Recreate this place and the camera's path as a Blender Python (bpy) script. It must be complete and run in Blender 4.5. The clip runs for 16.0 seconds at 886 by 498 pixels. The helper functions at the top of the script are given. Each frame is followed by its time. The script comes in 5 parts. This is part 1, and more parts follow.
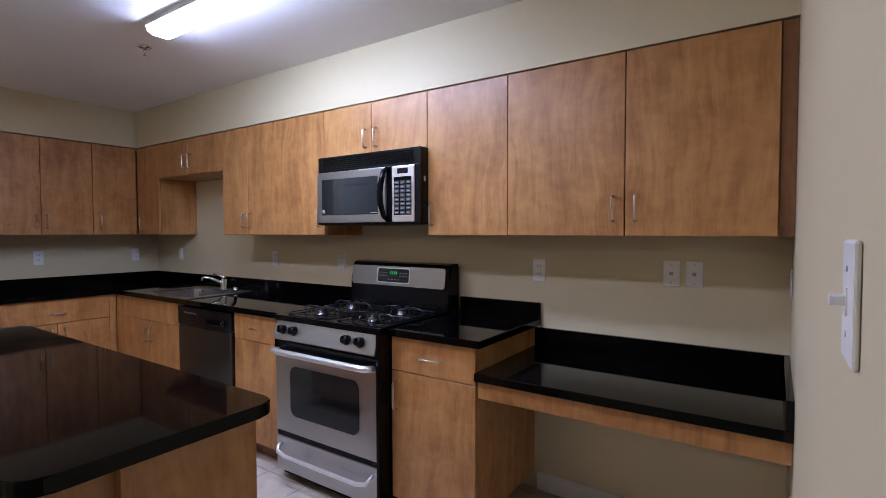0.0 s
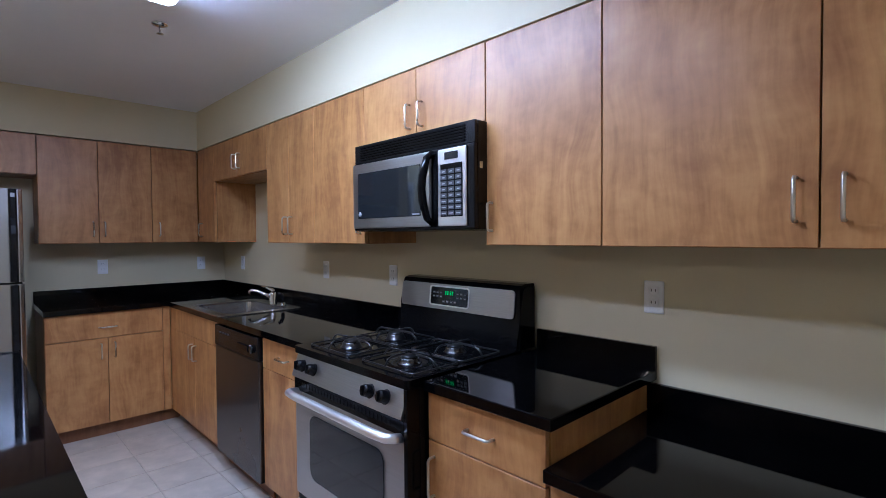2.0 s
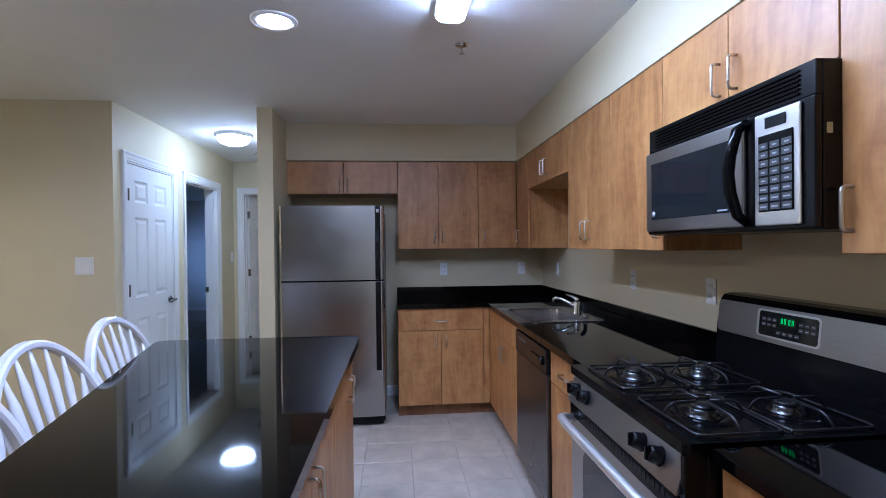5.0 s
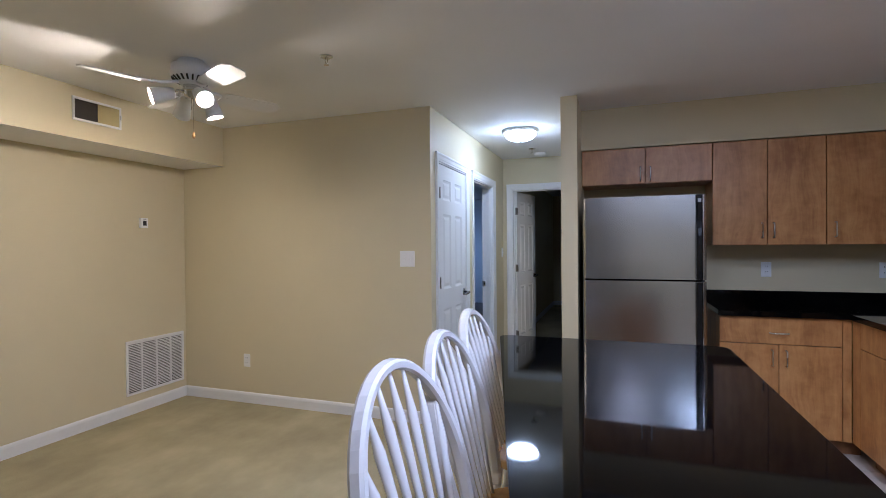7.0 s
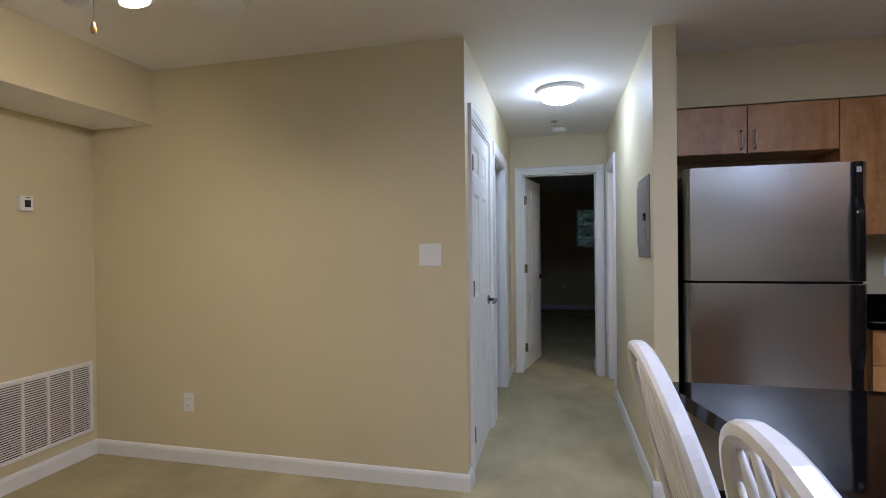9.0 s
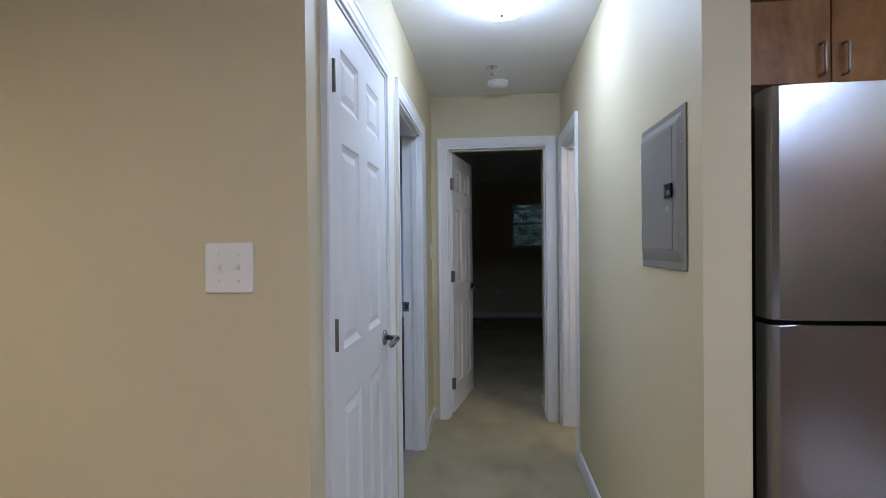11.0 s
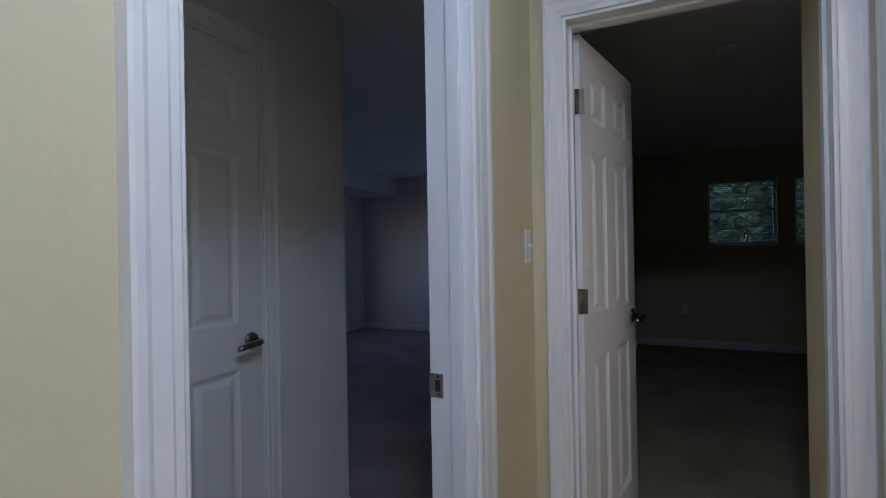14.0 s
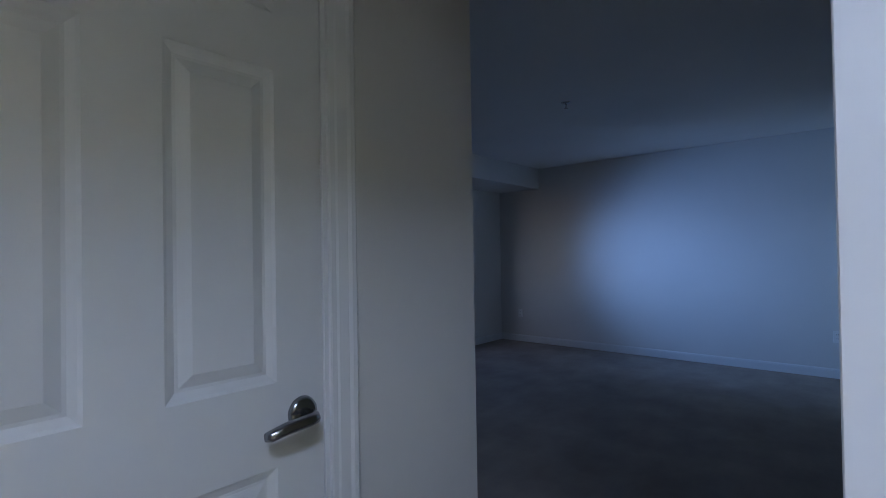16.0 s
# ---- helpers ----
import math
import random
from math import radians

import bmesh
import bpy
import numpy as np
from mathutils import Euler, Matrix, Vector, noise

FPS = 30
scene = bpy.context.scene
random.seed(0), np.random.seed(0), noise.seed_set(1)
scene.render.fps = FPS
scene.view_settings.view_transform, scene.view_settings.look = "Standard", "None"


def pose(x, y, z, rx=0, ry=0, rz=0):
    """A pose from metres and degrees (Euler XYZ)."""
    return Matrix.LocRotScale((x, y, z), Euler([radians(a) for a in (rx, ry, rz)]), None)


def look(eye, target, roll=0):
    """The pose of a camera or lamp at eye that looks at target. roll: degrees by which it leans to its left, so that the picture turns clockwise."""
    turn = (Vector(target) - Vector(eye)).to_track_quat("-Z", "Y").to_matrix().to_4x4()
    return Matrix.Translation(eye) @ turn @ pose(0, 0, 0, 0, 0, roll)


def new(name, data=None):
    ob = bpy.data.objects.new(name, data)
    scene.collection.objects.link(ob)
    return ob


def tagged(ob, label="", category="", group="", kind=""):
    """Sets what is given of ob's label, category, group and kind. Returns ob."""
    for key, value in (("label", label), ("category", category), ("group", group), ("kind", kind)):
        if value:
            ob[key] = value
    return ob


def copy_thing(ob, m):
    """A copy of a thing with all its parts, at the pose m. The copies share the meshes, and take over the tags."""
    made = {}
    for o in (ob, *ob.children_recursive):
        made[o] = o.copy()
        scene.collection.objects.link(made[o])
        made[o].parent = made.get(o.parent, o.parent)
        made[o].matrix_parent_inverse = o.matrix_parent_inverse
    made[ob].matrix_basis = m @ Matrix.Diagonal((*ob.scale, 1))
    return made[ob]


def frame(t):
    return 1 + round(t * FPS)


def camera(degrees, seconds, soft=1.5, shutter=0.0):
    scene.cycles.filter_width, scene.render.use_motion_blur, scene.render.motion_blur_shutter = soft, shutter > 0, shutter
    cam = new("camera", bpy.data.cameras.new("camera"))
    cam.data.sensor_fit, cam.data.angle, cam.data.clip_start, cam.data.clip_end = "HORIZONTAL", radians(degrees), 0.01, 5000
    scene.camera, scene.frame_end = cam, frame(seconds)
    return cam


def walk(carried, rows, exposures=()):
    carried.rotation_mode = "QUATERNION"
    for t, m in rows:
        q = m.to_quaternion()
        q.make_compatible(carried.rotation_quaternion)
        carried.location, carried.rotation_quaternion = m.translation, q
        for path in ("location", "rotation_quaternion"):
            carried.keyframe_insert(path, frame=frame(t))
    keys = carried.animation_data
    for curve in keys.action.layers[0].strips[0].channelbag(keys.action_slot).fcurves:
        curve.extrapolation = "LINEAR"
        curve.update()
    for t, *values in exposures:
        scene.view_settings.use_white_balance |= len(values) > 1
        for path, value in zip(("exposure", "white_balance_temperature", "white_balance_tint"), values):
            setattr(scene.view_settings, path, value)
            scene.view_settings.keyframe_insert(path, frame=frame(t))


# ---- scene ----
cam = camera(84.0, 16.0, soft=0.8)
PATH = [
    (0, (-0.017, -0.133, 1.373), (1.638, 0.988, 1.303), -0.1),
    (0.5, (0.184, -0.026, 1.387), (1.831, 1.106, 1.319), -0.2),
    (1, (0.368, 0.041, 1.385), (1.988, 1.213, 1.329), -0.1),
    (1.5, (0.534, 0.101, 1.426), (2.061, 1.39, 1.352), -0.6),
    (2, (0.687, 0.177, 1.388), (2.077, 1.614, 1.336), -0.4),
    (2.5, (0.823, 0.243, 1.392), (1.995, 1.863, 1.342), -0.6),
    (3, (0.937, 0.298, 1.384), (1.886, 2.058, 1.342), -0.8),
    (5.5, (1.043, 0.329, 1.385), (0.952, 2.327, 1.372), -0.6),
    (6, (0.947, 0.374, 1.422), (0.569, 2.338, 1.398), -0.6),
    (6.5, (0.66, 0.399, 1.414), (0.145, 2.331, 1.388), -0.5),
    (7, (0.373, 0.483, 1.376), (-0.291, 2.369, 1.358), -0.5),
    (7.5, (0.077, 0.639, 1.353), (-0.609, 2.518, 1.337), -0.5),
    (8, (-0.17, 0.829, 1.316), (-0.842, 2.712, 1.305), -0.5),
    (8.5, (-0.372, 1.059, 1.314), (-0.946, 2.974, 1.306), -0.5),
    (9, (-0.478, 1.403, 1.314), (-0.934, 3.351, 1.303), -0.6),
    (11.5, (-0.523, 3.21, 1.319), (-0.701, 5.202, 1.303), -0.6),
    (12, (-0.462, 3.58, 1.315), (-0.64, 5.572, 1.302), -0.6),
    (12.5, (-0.438, 3.931, 1.297), (-0.636, 5.921, 1.284), -0.6),
    (13, (-0.441, 4.282, 1.307), (-0.71, 6.264, 1.298), -0.7),
    (13.5, (-0.454, 4.603, 1.3), (-0.991, 6.529, 1.296), -0.7),
    (14, (-0.517, 4.847, 1.264), (-1.362, 6.66, 1.268), -1.0),
    (14.5, (-0.673, 5.088, 1.271), (-1.767, 6.762, 1.283), -0.9),
    (15, (-0.824, 5.279, 1.254), (-2.053, 6.857, 1.268), -0.6),
    (15.5, (-0.933, 5.474, 1.252), (-2.241, 6.986, 1.277), -1.2),
    (16, (-1.067, 5.638, 1.255), (-2.373, 7.152, 1.278), -0.9),
]
EXPOSURES = [(0.0, 0.08, 5400, 27), (3.0, 0.28, 4650, 18), (5.5, 0.28, 4850, 20), (6.5, 0.28, 5000, 20), (8.0, 0.15, 5420, 20), (9.2, 0.08, 5450, 19), (11.4, 0.1, 5300, 20), (13.5, 0.0, 5350, 21), (14.5, 0.22, 5350, 22), (15.0, 0.50, 5220, 21), (16.0, 0.72, 5180, 21)]
walk(cam, [(t, look(eye, target, roll)) for t, eye, target, roll in PATH], EXPOSURES)

# ---- world and sky ----
world = bpy.data.worlds.new("world")
scene.world = world
world.use_nodes = True
sky = world.node_tree.nodes.new("ShaderNodeTexSky")
sky.sky_type = "NISHITA"
sky.sun_disc = False
sky.sun_elevation, sky.sun_rotation = radians(35), radians(180)
world.node_tree.links.new(sky.outputs[0], world.node_tree.nodes["Background"].inputs[0])
world.node_tree.nodes["Background"].inputs[1].default_value = 0.15
sun = bpy.data.lights.new("sun", "SUN")
sun.energy, sun.angle, sun.color = 0.7, radians(14), (0.88, 0.95, 1.0)
new("sun", sun).matrix_basis = look((0, -57.3, 40.1), (0, 0, 0))

# strengths of the lamps that the place has
TUBE, DOME, BULB, CAN, BATH = 52.0, 46.0, 610.0, 190.0, 60.0
WINDOW = 5.2

H = 2.43  # ceiling


# ---- materials ----
def principled(name):
    m = bpy.data.materials.new(name)
    m.use_nodes = True
    return m, m.node_tree.nodes, m.node_tree.links, m.node_tree.nodes["Principled BSDF"]


def coords(n, l, scale=(1, 1, 1), shift=True):
    tc = n.new("ShaderNodeTexCoord")
    mp = n.new("ShaderNodeMapping")
    mp.inputs["Scale"].default_value = scale
    if shift:
        oi = n.new("ShaderNodeObjectInfo")
        mul = n.new("ShaderNodeVectorMath")
        mul.operation = "SCALE"
        cx = n.new("ShaderNodeCombineXYZ")
        for s in ("X", "Y", "Z"):
            l.new(oi.outputs["Random"], cx.inputs[s])
        l.new(cx.outputs[0], mul.inputs[0])
        mul.inputs["Scale"].default_value = 37.0
        l.new(mul.outputs[0], mp.inputs["Location"])
    l.new(tc.outputs["Object"], mp.inputs["Vector"])
    return mp.outputs[0]


def noise_tex(n, l, vec, scale, detail=4.0, rough=0.55):
    t = n.new("ShaderNodeTexNoise")
    t.inputs["Scale"].default_value, t.inputs["Detail"].default_value, t.inputs["Roughness"].default_value = scale, detail, rough
    l.new(vec, t.inputs["Vector"])
    return t.outputs["Fac"]


def ramp(n, l, fac, stops):
    r = n.new("ShaderNodeValToRGB")
    el = r.color_ramp.elements
    while len(el) < len(stops):
        el.new(0.5)
    for e, (p, c) in zip(el, stops):
        e.position, e.color = p, (*c, 1)
    l.new(fac, r.inputs["Fac"])
    return r.outputs["Color"]


def tone(c, k):
    return tuple(min(1, v * k) for v in c)


def bump(n, l, p, height, strength, distance=0.002):
    b = n.new("ShaderNodeBump")
    b.inputs["Strength"].default_value, b.inputs["Distance"].default_value = strength, distance
    l.new(height, b.inputs["Height"])
    l.new(b.outputs[0], p.inputs["Normal"])


def plain(name, col, rough=0.5, metal=0.0, var=0.06, scale=6.0, bumps=0.1, bscale=250.0, spec=0.5, shift=True):
    """A surface with slow stains and a fine grain."""
    m, n, l, p = principled(name)
    v = coords(n, l, shift=shift)
    big = noise_tex(n, l, v, scale, 5)
    fine = noise_tex(n, l, v, bscale, 2)
    c = ramp(n, l, big, [(0.3, tone(col, 1 - var)), (0.7, tone(col, 1 + var))])
    l.new(c, p.inputs["Base Color"])
    p.inputs["Metallic"].default_value = metal
    p.inputs["Specular IOR Level"].default_value = spec
    rr = n.new("ShaderNodeMapRange")
    rr.inputs["To Min"].default_value, rr.inputs["To Max"].default_value = max(0.02, rough * 0.85), min(1, rough * 1.15)
    l.new(big, rr.inputs["Value"])
    l.new(rr.outputs[0], p.inputs["Roughness"])
    if bumps:
        bump(n, l, p, fine, bumps)
    return m


def wood(name, dark, mid, light, rough=0.38):
    """Maple laminate: a wavy upright figure, fine streaks and a slow change of tone from panel to panel."""
    m, n, l, p = principled(name)
    warp = n.new("ShaderNodeTexNoise")
    warp.inputs["Scale"].default_value, warp.inputs["Detail"].default_value = 2.2, 2.0
    l.new(coords(n, l, (1.5, 1.5, 1.0)), warp.inputs["Vector"])
    bend = n.new("ShaderNodeVectorMath")
    bend.operation = "MULTIPLY_ADD"
    bend.inputs[1].default_value = (0.16, 0.16, 0.0)
    l.new(warp.outputs["Color"], bend.inputs[0])
    l.new(coords(n, l), bend.inputs[2])

    def stretched(scale):
        mp = n.new("ShaderNodeMapping")
        mp.inputs["Scale"].default_value = scale
        l.new(bend.outputs[0], mp.inputs["Vector"])
        return mp.outputs[0]

    total = None
    for scale, size, detail, weight in (((9, 9, 0.7), 2.0, 4, 0.36), ((34, 34, 1.4), 2.0, 3, 0.18), ((4.0, 4.0, 3.0), 2.2, 4, 0.30), ((6, 6, 9), 3.0, 3, 0.16)):
        add = n.new("ShaderNodeMath")
        add.operation = "MULTIPLY_ADD"
        l.new(noise_tex(n, l, stretched(scale), size, detail), add.inputs[0])
        add.inputs[1].default_value = weight
        if total is None:
            add.inputs[2].default_value = 0.0
        else:
            l.new(total, add.inputs[2])
        total = add.outputs[0]
    tone_shift = n.new("ShaderNodeMath")
    tone_shift.operation = "MULTIPLY_ADD"
    l.new(n.new("ShaderNodeObjectInfo").outputs["Random"], tone_shift.inputs[0])
    tone_shift.inputs[1].default_value = 0.05
    l.new(total, tone_shift.inputs[2])
    c = ramp(n, l, tone_shift.outputs[0], [(0.40, dark), (0.52, mid), (0.65, light)])
    l.new(c, p.inputs["Base Color"])
    fine = noise_tex(n, l, coords(n, l, (90, 90, 4)), 3, 3)
    p.inputs["Roughness"].default_value = rough
    bump(n, l, p, fine, 0.06)
    return m


def brushed(name, col, rough, stretch, strength=0.12, var=0.08):
    m, n, l, p = principled(name)
    v = coords(n, l, stretch)
    g = noise_tex(n, l, v, 3.0, 4, 0.7)
    smear = noise_tex(n, l, coords(n, l), 2.5, 3)
    l.new(ramp(n, l, g, [(0.3, tone(col, 1 - var)), (0.7, tone(col, 1 + var))]), p.inputs["Base Color"])
    p.inputs["Metallic"].default_value = 1.0
    rr = n.new("ShaderNodeMapRange")
    rr.inputs["To Min"].default_value, rr.inputs["To Max"].default_value = rough * 0.8, rough * 1.25
    l.new(smear, rr.inputs["Value"])
    l.new(rr.outputs[0], p.inputs["Roughness"])
    bump(n, l, p, g, strength, 0.001)
    return m


def fridge_steel(name, col):
    """Brushed door steel whose skin is very slightly wavy, with soft bands of reflection put into its colour."""
    m, n, l, p = principled(name)
    sheen = noise_tex(n, l, coords(n, l, (1.0, 1.0, 2.2), False), 2.0, 1.0)
    wave = noise_tex(n, l, coords(n, l, (0.8, 0.8, 2.4), False), 1.6, 0.0)
    # lighter and darker bands in the colour stand for blurred reflections
    l.new(ramp(n, l, sheen, [(0.2, tone(col, 0.92)), (0.8, tone(col, 1.06))]), p.inputs["Base Color"])
    p.inputs["Metallic"].default_value = 1.0
    p.inputs["Roughness"].default_value = 0.25
    bump(n, l, p, wave, 0.6, 0.006)
    return m


def granite(name):
    m, n, l, p = principled(name)
    v = coords(n, l, shift=False)
    speck = noise_tex(n, l, v, 420, 2)
    l.new(ramp(n, l, speck, [(0.6, (0.0012, 0.0012, 0.0014)), (0.78, (0.009, 0.009, 0.010))]), p.inputs["Base Color"])
    p.inputs["Specular IOR Level"].default_value = 0.19
    smear = noise_tex(n, l, v, 5, 5)
    rr = n.new("ShaderNodeMapRange")
    rr.inputs["To Min"].default_value, rr.inputs["To Max"].default_value = 0.02, 0.07
    l.new(smear, rr.inputs["Value"])
    l.new(rr.outputs[0], p.inputs["Roughness"])
    return m


def carpet(name, col):
    m, n, l, p = principled(name)
    v = coords(n, l, shift=False)
    big = noise_tex(n, l, v, 2.2, 4)
    fine = noise_tex(n, l, v, 420, 2)
    a = ramp(n, l, big, [(0.3, tone(col, 0.84)), (0.7, tone(col, 1.12))])
    mid = noise_tex(n, l, coords(n, l, (3.4, 1.5, 1.0), False), 1.7, 5, 0.6)
    b = ramp(n, l, mid, [(0.3, (0.90, 0.905, 0.90)), (0.7, (1.06, 1.055, 1.05))])
    mx = n.new("ShaderNodeMix")
    mx.data_type, mx.blend_type = "RGBA", "MULTIPLY"
    mx.inputs["Factor"].default_value = 1.0
    l.new(a, mx.inputs[6])
    l.new(b, mx.inputs[7])
    l.new(mx.outputs[2], p.inputs["Base Color"])
    p.inputs["Roughness"].default_value = 0.95
    p.inputs["Specular IOR Level"].default_value = 0.1
    bump(n, l, p, fine, 0.45, 0.004)
    return m


def glow(name, col, strength, base=(0.9, 0.9, 0.9)):
    m, n, l, p = principled(name)
    p.inputs["Base Color"].default_value = (*base, 1)
    p.inputs["Emission Color"].default_value = (*col, 1)
    p.inputs["Emission Strength"].default_value = strength
    p.inputs["Roughness"].default_value = 0.4
    return m


def glassy(name, col=(1, 1, 1), rough=0.0):
    m, n, l, p = principled(name)
    p.inputs["Base Color"].default_value = (*col, 1)
    p.inputs["Transmission Weight"].default_value = 1.0
    p.inputs["Roughness"].default_value = rough
    p.inputs["IOR"].default_value = 1.45
    return m


WALL = plain("wall_paint", (0.66, 0.582, 0.385), 0.55, var=0.025, scale=1.3, bumps=0.12, bscale=160, spec=0.35, shift=False)
BEDWALL = plain("bedroom_paint", (0.77, 0.755, 0.73), 0.6, var=0.025, scale=1.3, bumps=0.12, bscale=160, spec=0.3, shift=False)
CEIL = plain("ceiling_paint", (0.85, 0.84, 0.83), 0.8, var=0.03, scale=1.0, bumps=0.25, bscale=120, spec=0.2, shift=False)
TRIM = plain("white_trim", (0.80, 0.80, 0.80), 0.35, var=0.02, scale=5, bumps=0.03)
DOORW = plain("white_door", (0.78, 0.78, 0.78), 0.38, var=0.02, scale=4, bumps=0.05, bscale=140)
WOOD = wood("maple", (0.30, 0.124, 0.037), (0.435, 0.208, 0.065), (0.55, 0.292, 0.102))
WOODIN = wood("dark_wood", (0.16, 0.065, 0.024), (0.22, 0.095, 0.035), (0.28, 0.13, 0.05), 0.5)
SEAT = wood("seat_wood", (0.36, 0.19, 0.06), (0.47, 0.27, 0.085), (0.57, 0.36, 0.12), 0.35)
GRANITE = granite("black_granite")
STEEL = brushed("stainless", (0.46, 0.455, 0.45), 0.30, (2, 2, 120))
STEELV = fridge_steel("stainless_fridge", (0.44, 0.44, 0.45))
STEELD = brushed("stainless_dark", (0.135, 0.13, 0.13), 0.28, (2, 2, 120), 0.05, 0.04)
SINK = plain("sink_steel", (0.50, 0.50, 0.51), 0.24, 1.0, var=0.08, bumps=0.05)
NICKEL = plain("nickel", (0.66, 0.63, 0.58), 0.28, 1.0, var=0.05, bumps=0)
CHROME = plain("chrome", (0.75, 0.75, 0.75), 0.08, 1.0, var=0.03, bumps=0)
LEVER = plain("lever_metal", (0.34, 0.34, 0.35), 0.2, 1.0, var=0.03, bumps=0)
BLACK = plain("black_enamel", (0.003, 0.003, 0.0033), 0.12, var=0.1, bumps=0, spec=0.14)
BLACKP = plain("black_plastic", (0.005, 0.005, 0.0055), 0.24, var=0.1, bumps=0.05, spec=0.25)
BURNER = plain("burner_metal", (0.11, 0.11, 0.115), 0.28, 1.0, var=0.15, bumps=0.05)
IRON = plain("cast_iron", (0.010, 0.010, 0.011), 0.30, var=0.2, bumps=0.2)
ALU = plain("aluminium", (0.88, 0.88, 0.88), 0.32, 1.0, bumps=0.05)
SATIN = plain("satin_metal", (0.93, 0.93, 0.93), 0.42, 1.0, var=0.03, bumps=0.03)
SMOKE = plain("dark_glass", (0.012, 0.014, 0.016), 0.05, var=0.1, bumps=0)
PLASTIC = plain("white_plastic", (0.84, 0.84, 0.83), 0.35, var=0.02, bumps=0)
SLOT = plain("slot", (0.02, 0.02, 0.02), 0.6, bumps=0)
PANELG = plain("panel_grey", (0.25, 0.235, 0.212), 0.42, var=0.05, bumps=0.06)
CHAIRW = plain("chair_paint", (0.80, 0.80, 0.82), 0.25, var=0.02, bumps=0)
TILE = plain("floor_tile", (0.54, 0.475, 0.40), 0.30, var=0.16, scale=7, bumps=0.08, bscale=60)
GROUT = plain("grout", (0.46, 0.41, 0.34), 0.9, bumps=0.2)
CARPET = carpet("carpet", (0.44, 0.385, 0.235))
CARPETB = carpet("bedroom_carpet", (0.40, 0.35, 0.315))
BROWN = plain("vent_dark", (0.035, 0.028, 0.022), 0.5, bumps=0)
VENTY = plain("vent_olive", (0.46, 0.39, 0.19), 0.5, bumps=0)
GREEN = glow("clock_green", (0.02, 0.75, 0.10), 0.75, (0.01, 0.05, 0.02))
GREENLOW = plain("clock_window", (0.006, 0.035, 0.010), 0.2, bumps=0)
KEY = plain("key_grey", (0.05, 0.05, 0.053), 0.4, bumps=0)
LEGEND = plain("legend_grey", (0.35, 0.35, 0.36), 0.5, bumps=0)
BRASS = plain("hinge_metal", (0.20, 0.18, 0.15), 0.38, 1.0, bumps=0)
LEAF = plain("leaf", (0.055, 0.10, 0.045), 0.5, var=0.4, scale=3, bumps=0)
BARK = plain("bark", (0.12, 0.085, 0.06), 0.9, bumps=0.5, bscale=40)
GRASS = plain("grass", (0.07, 0.10, 0.035), 0.95, var=0.3, scale=1.0, bumps=0.5, bscale=60)
BLIND = plain("blind_slat", (0.55, 0.55, 0.55), 0.5, bumps=0)
GLASS = glassy("window_glass")
TUBEM = glow("tube_light", (0.78, 0.88, 1.0), TUBE)
DOMEM = glow("dome_light", (0.76, 0.88, 1.0), DOME)
BULBM = glow("bulb_light", (1.0, 0.80, 0.52), BULB)
CANM = glow("can_light", (0.95, 0.95, 1.0), CAN)
BATHM = glow("bath_light", (1.0, 0.84, 0.62), BATH)


# ---- mesh helpers ----
def box(bm, x0, x1, y0, y1, z0, z1, bevel=0.0, seg=2):
    """A box with rounded edges."""
    v = [bm.verts.new((x, y, z)) for x in (x0, x1) for y in (y0, y1) for z in (z0, z1)]
    fs = [bm.faces.new([v[i] for i in q]) for q in ((0, 1, 3, 2), (4, 6, 7, 5), (0, 4, 5, 1), (2, 3, 7, 6), (0, 2, 6, 4), (1, 5, 7, 3))]
    if bevel:
        es = list({e for f in fs for e in f.edges})
        bmesh.ops.bevel(bm, geom=es, offset=bevel, segments=seg, affect="EDGES", profile=0.5)
    return bm


def prism(bm, pts, z0, z1, bevel=0.0):
    """An outline raised from z0 to z1."""
    lo = [bm.verts.new((x, y, z0)) for x, y in pts]
    hi = [bm.verts.new((x, y, z1)) for x, y in pts]
    k = len(pts)
    fs = [bm.faces.new(lo[::-1]), bm.faces.new(hi)]
    fs += [bm.faces.new((lo[i], lo[(i + 1) % k], hi[(i + 1) % k], hi[i])) for i in range(k)]
    if bevel:
        es = list(fs[0].edges) + list(fs[1].edges)
        bmesh.ops.bevel(bm, geom=es, offset=bevel, segments=2, affect="EDGES", profile=0.5)
    return bm


def rounded(x0, x1, y0, y1, r, seg=5):
    """The outline of a rectangle with round corners."""
    out = []
    for cx, cy, a in ((x1 - r, y0 + r, -90), (x1 - r, y1 - r, 0), (x0 + r, y1 - r, 90), (x0 + r, y0 + r, 180)):
        for i in range(seg + 1):
            t = radians(a + 90 * i / seg)
            out.append((cx + r * math.cos(t), cy + r * math.sin(t)))
    return out


def fillet(pts, r, seg=5):
    """An outline with every corner rounded."""
    out = []
    k = len(pts)
    for i in range(k):
        p, a, b = Vector(pts[i]), Vector(pts[i - 1]), Vector(pts[(i + 1) % k])
        u, w = (a - p).normalized(), (b - p).normalized()
        for s in range(seg + 1):
            t = s / seg
            out.append(tuple(p + u * r * (1 - t) ** 2 + w * r * t ** 2))
    return out


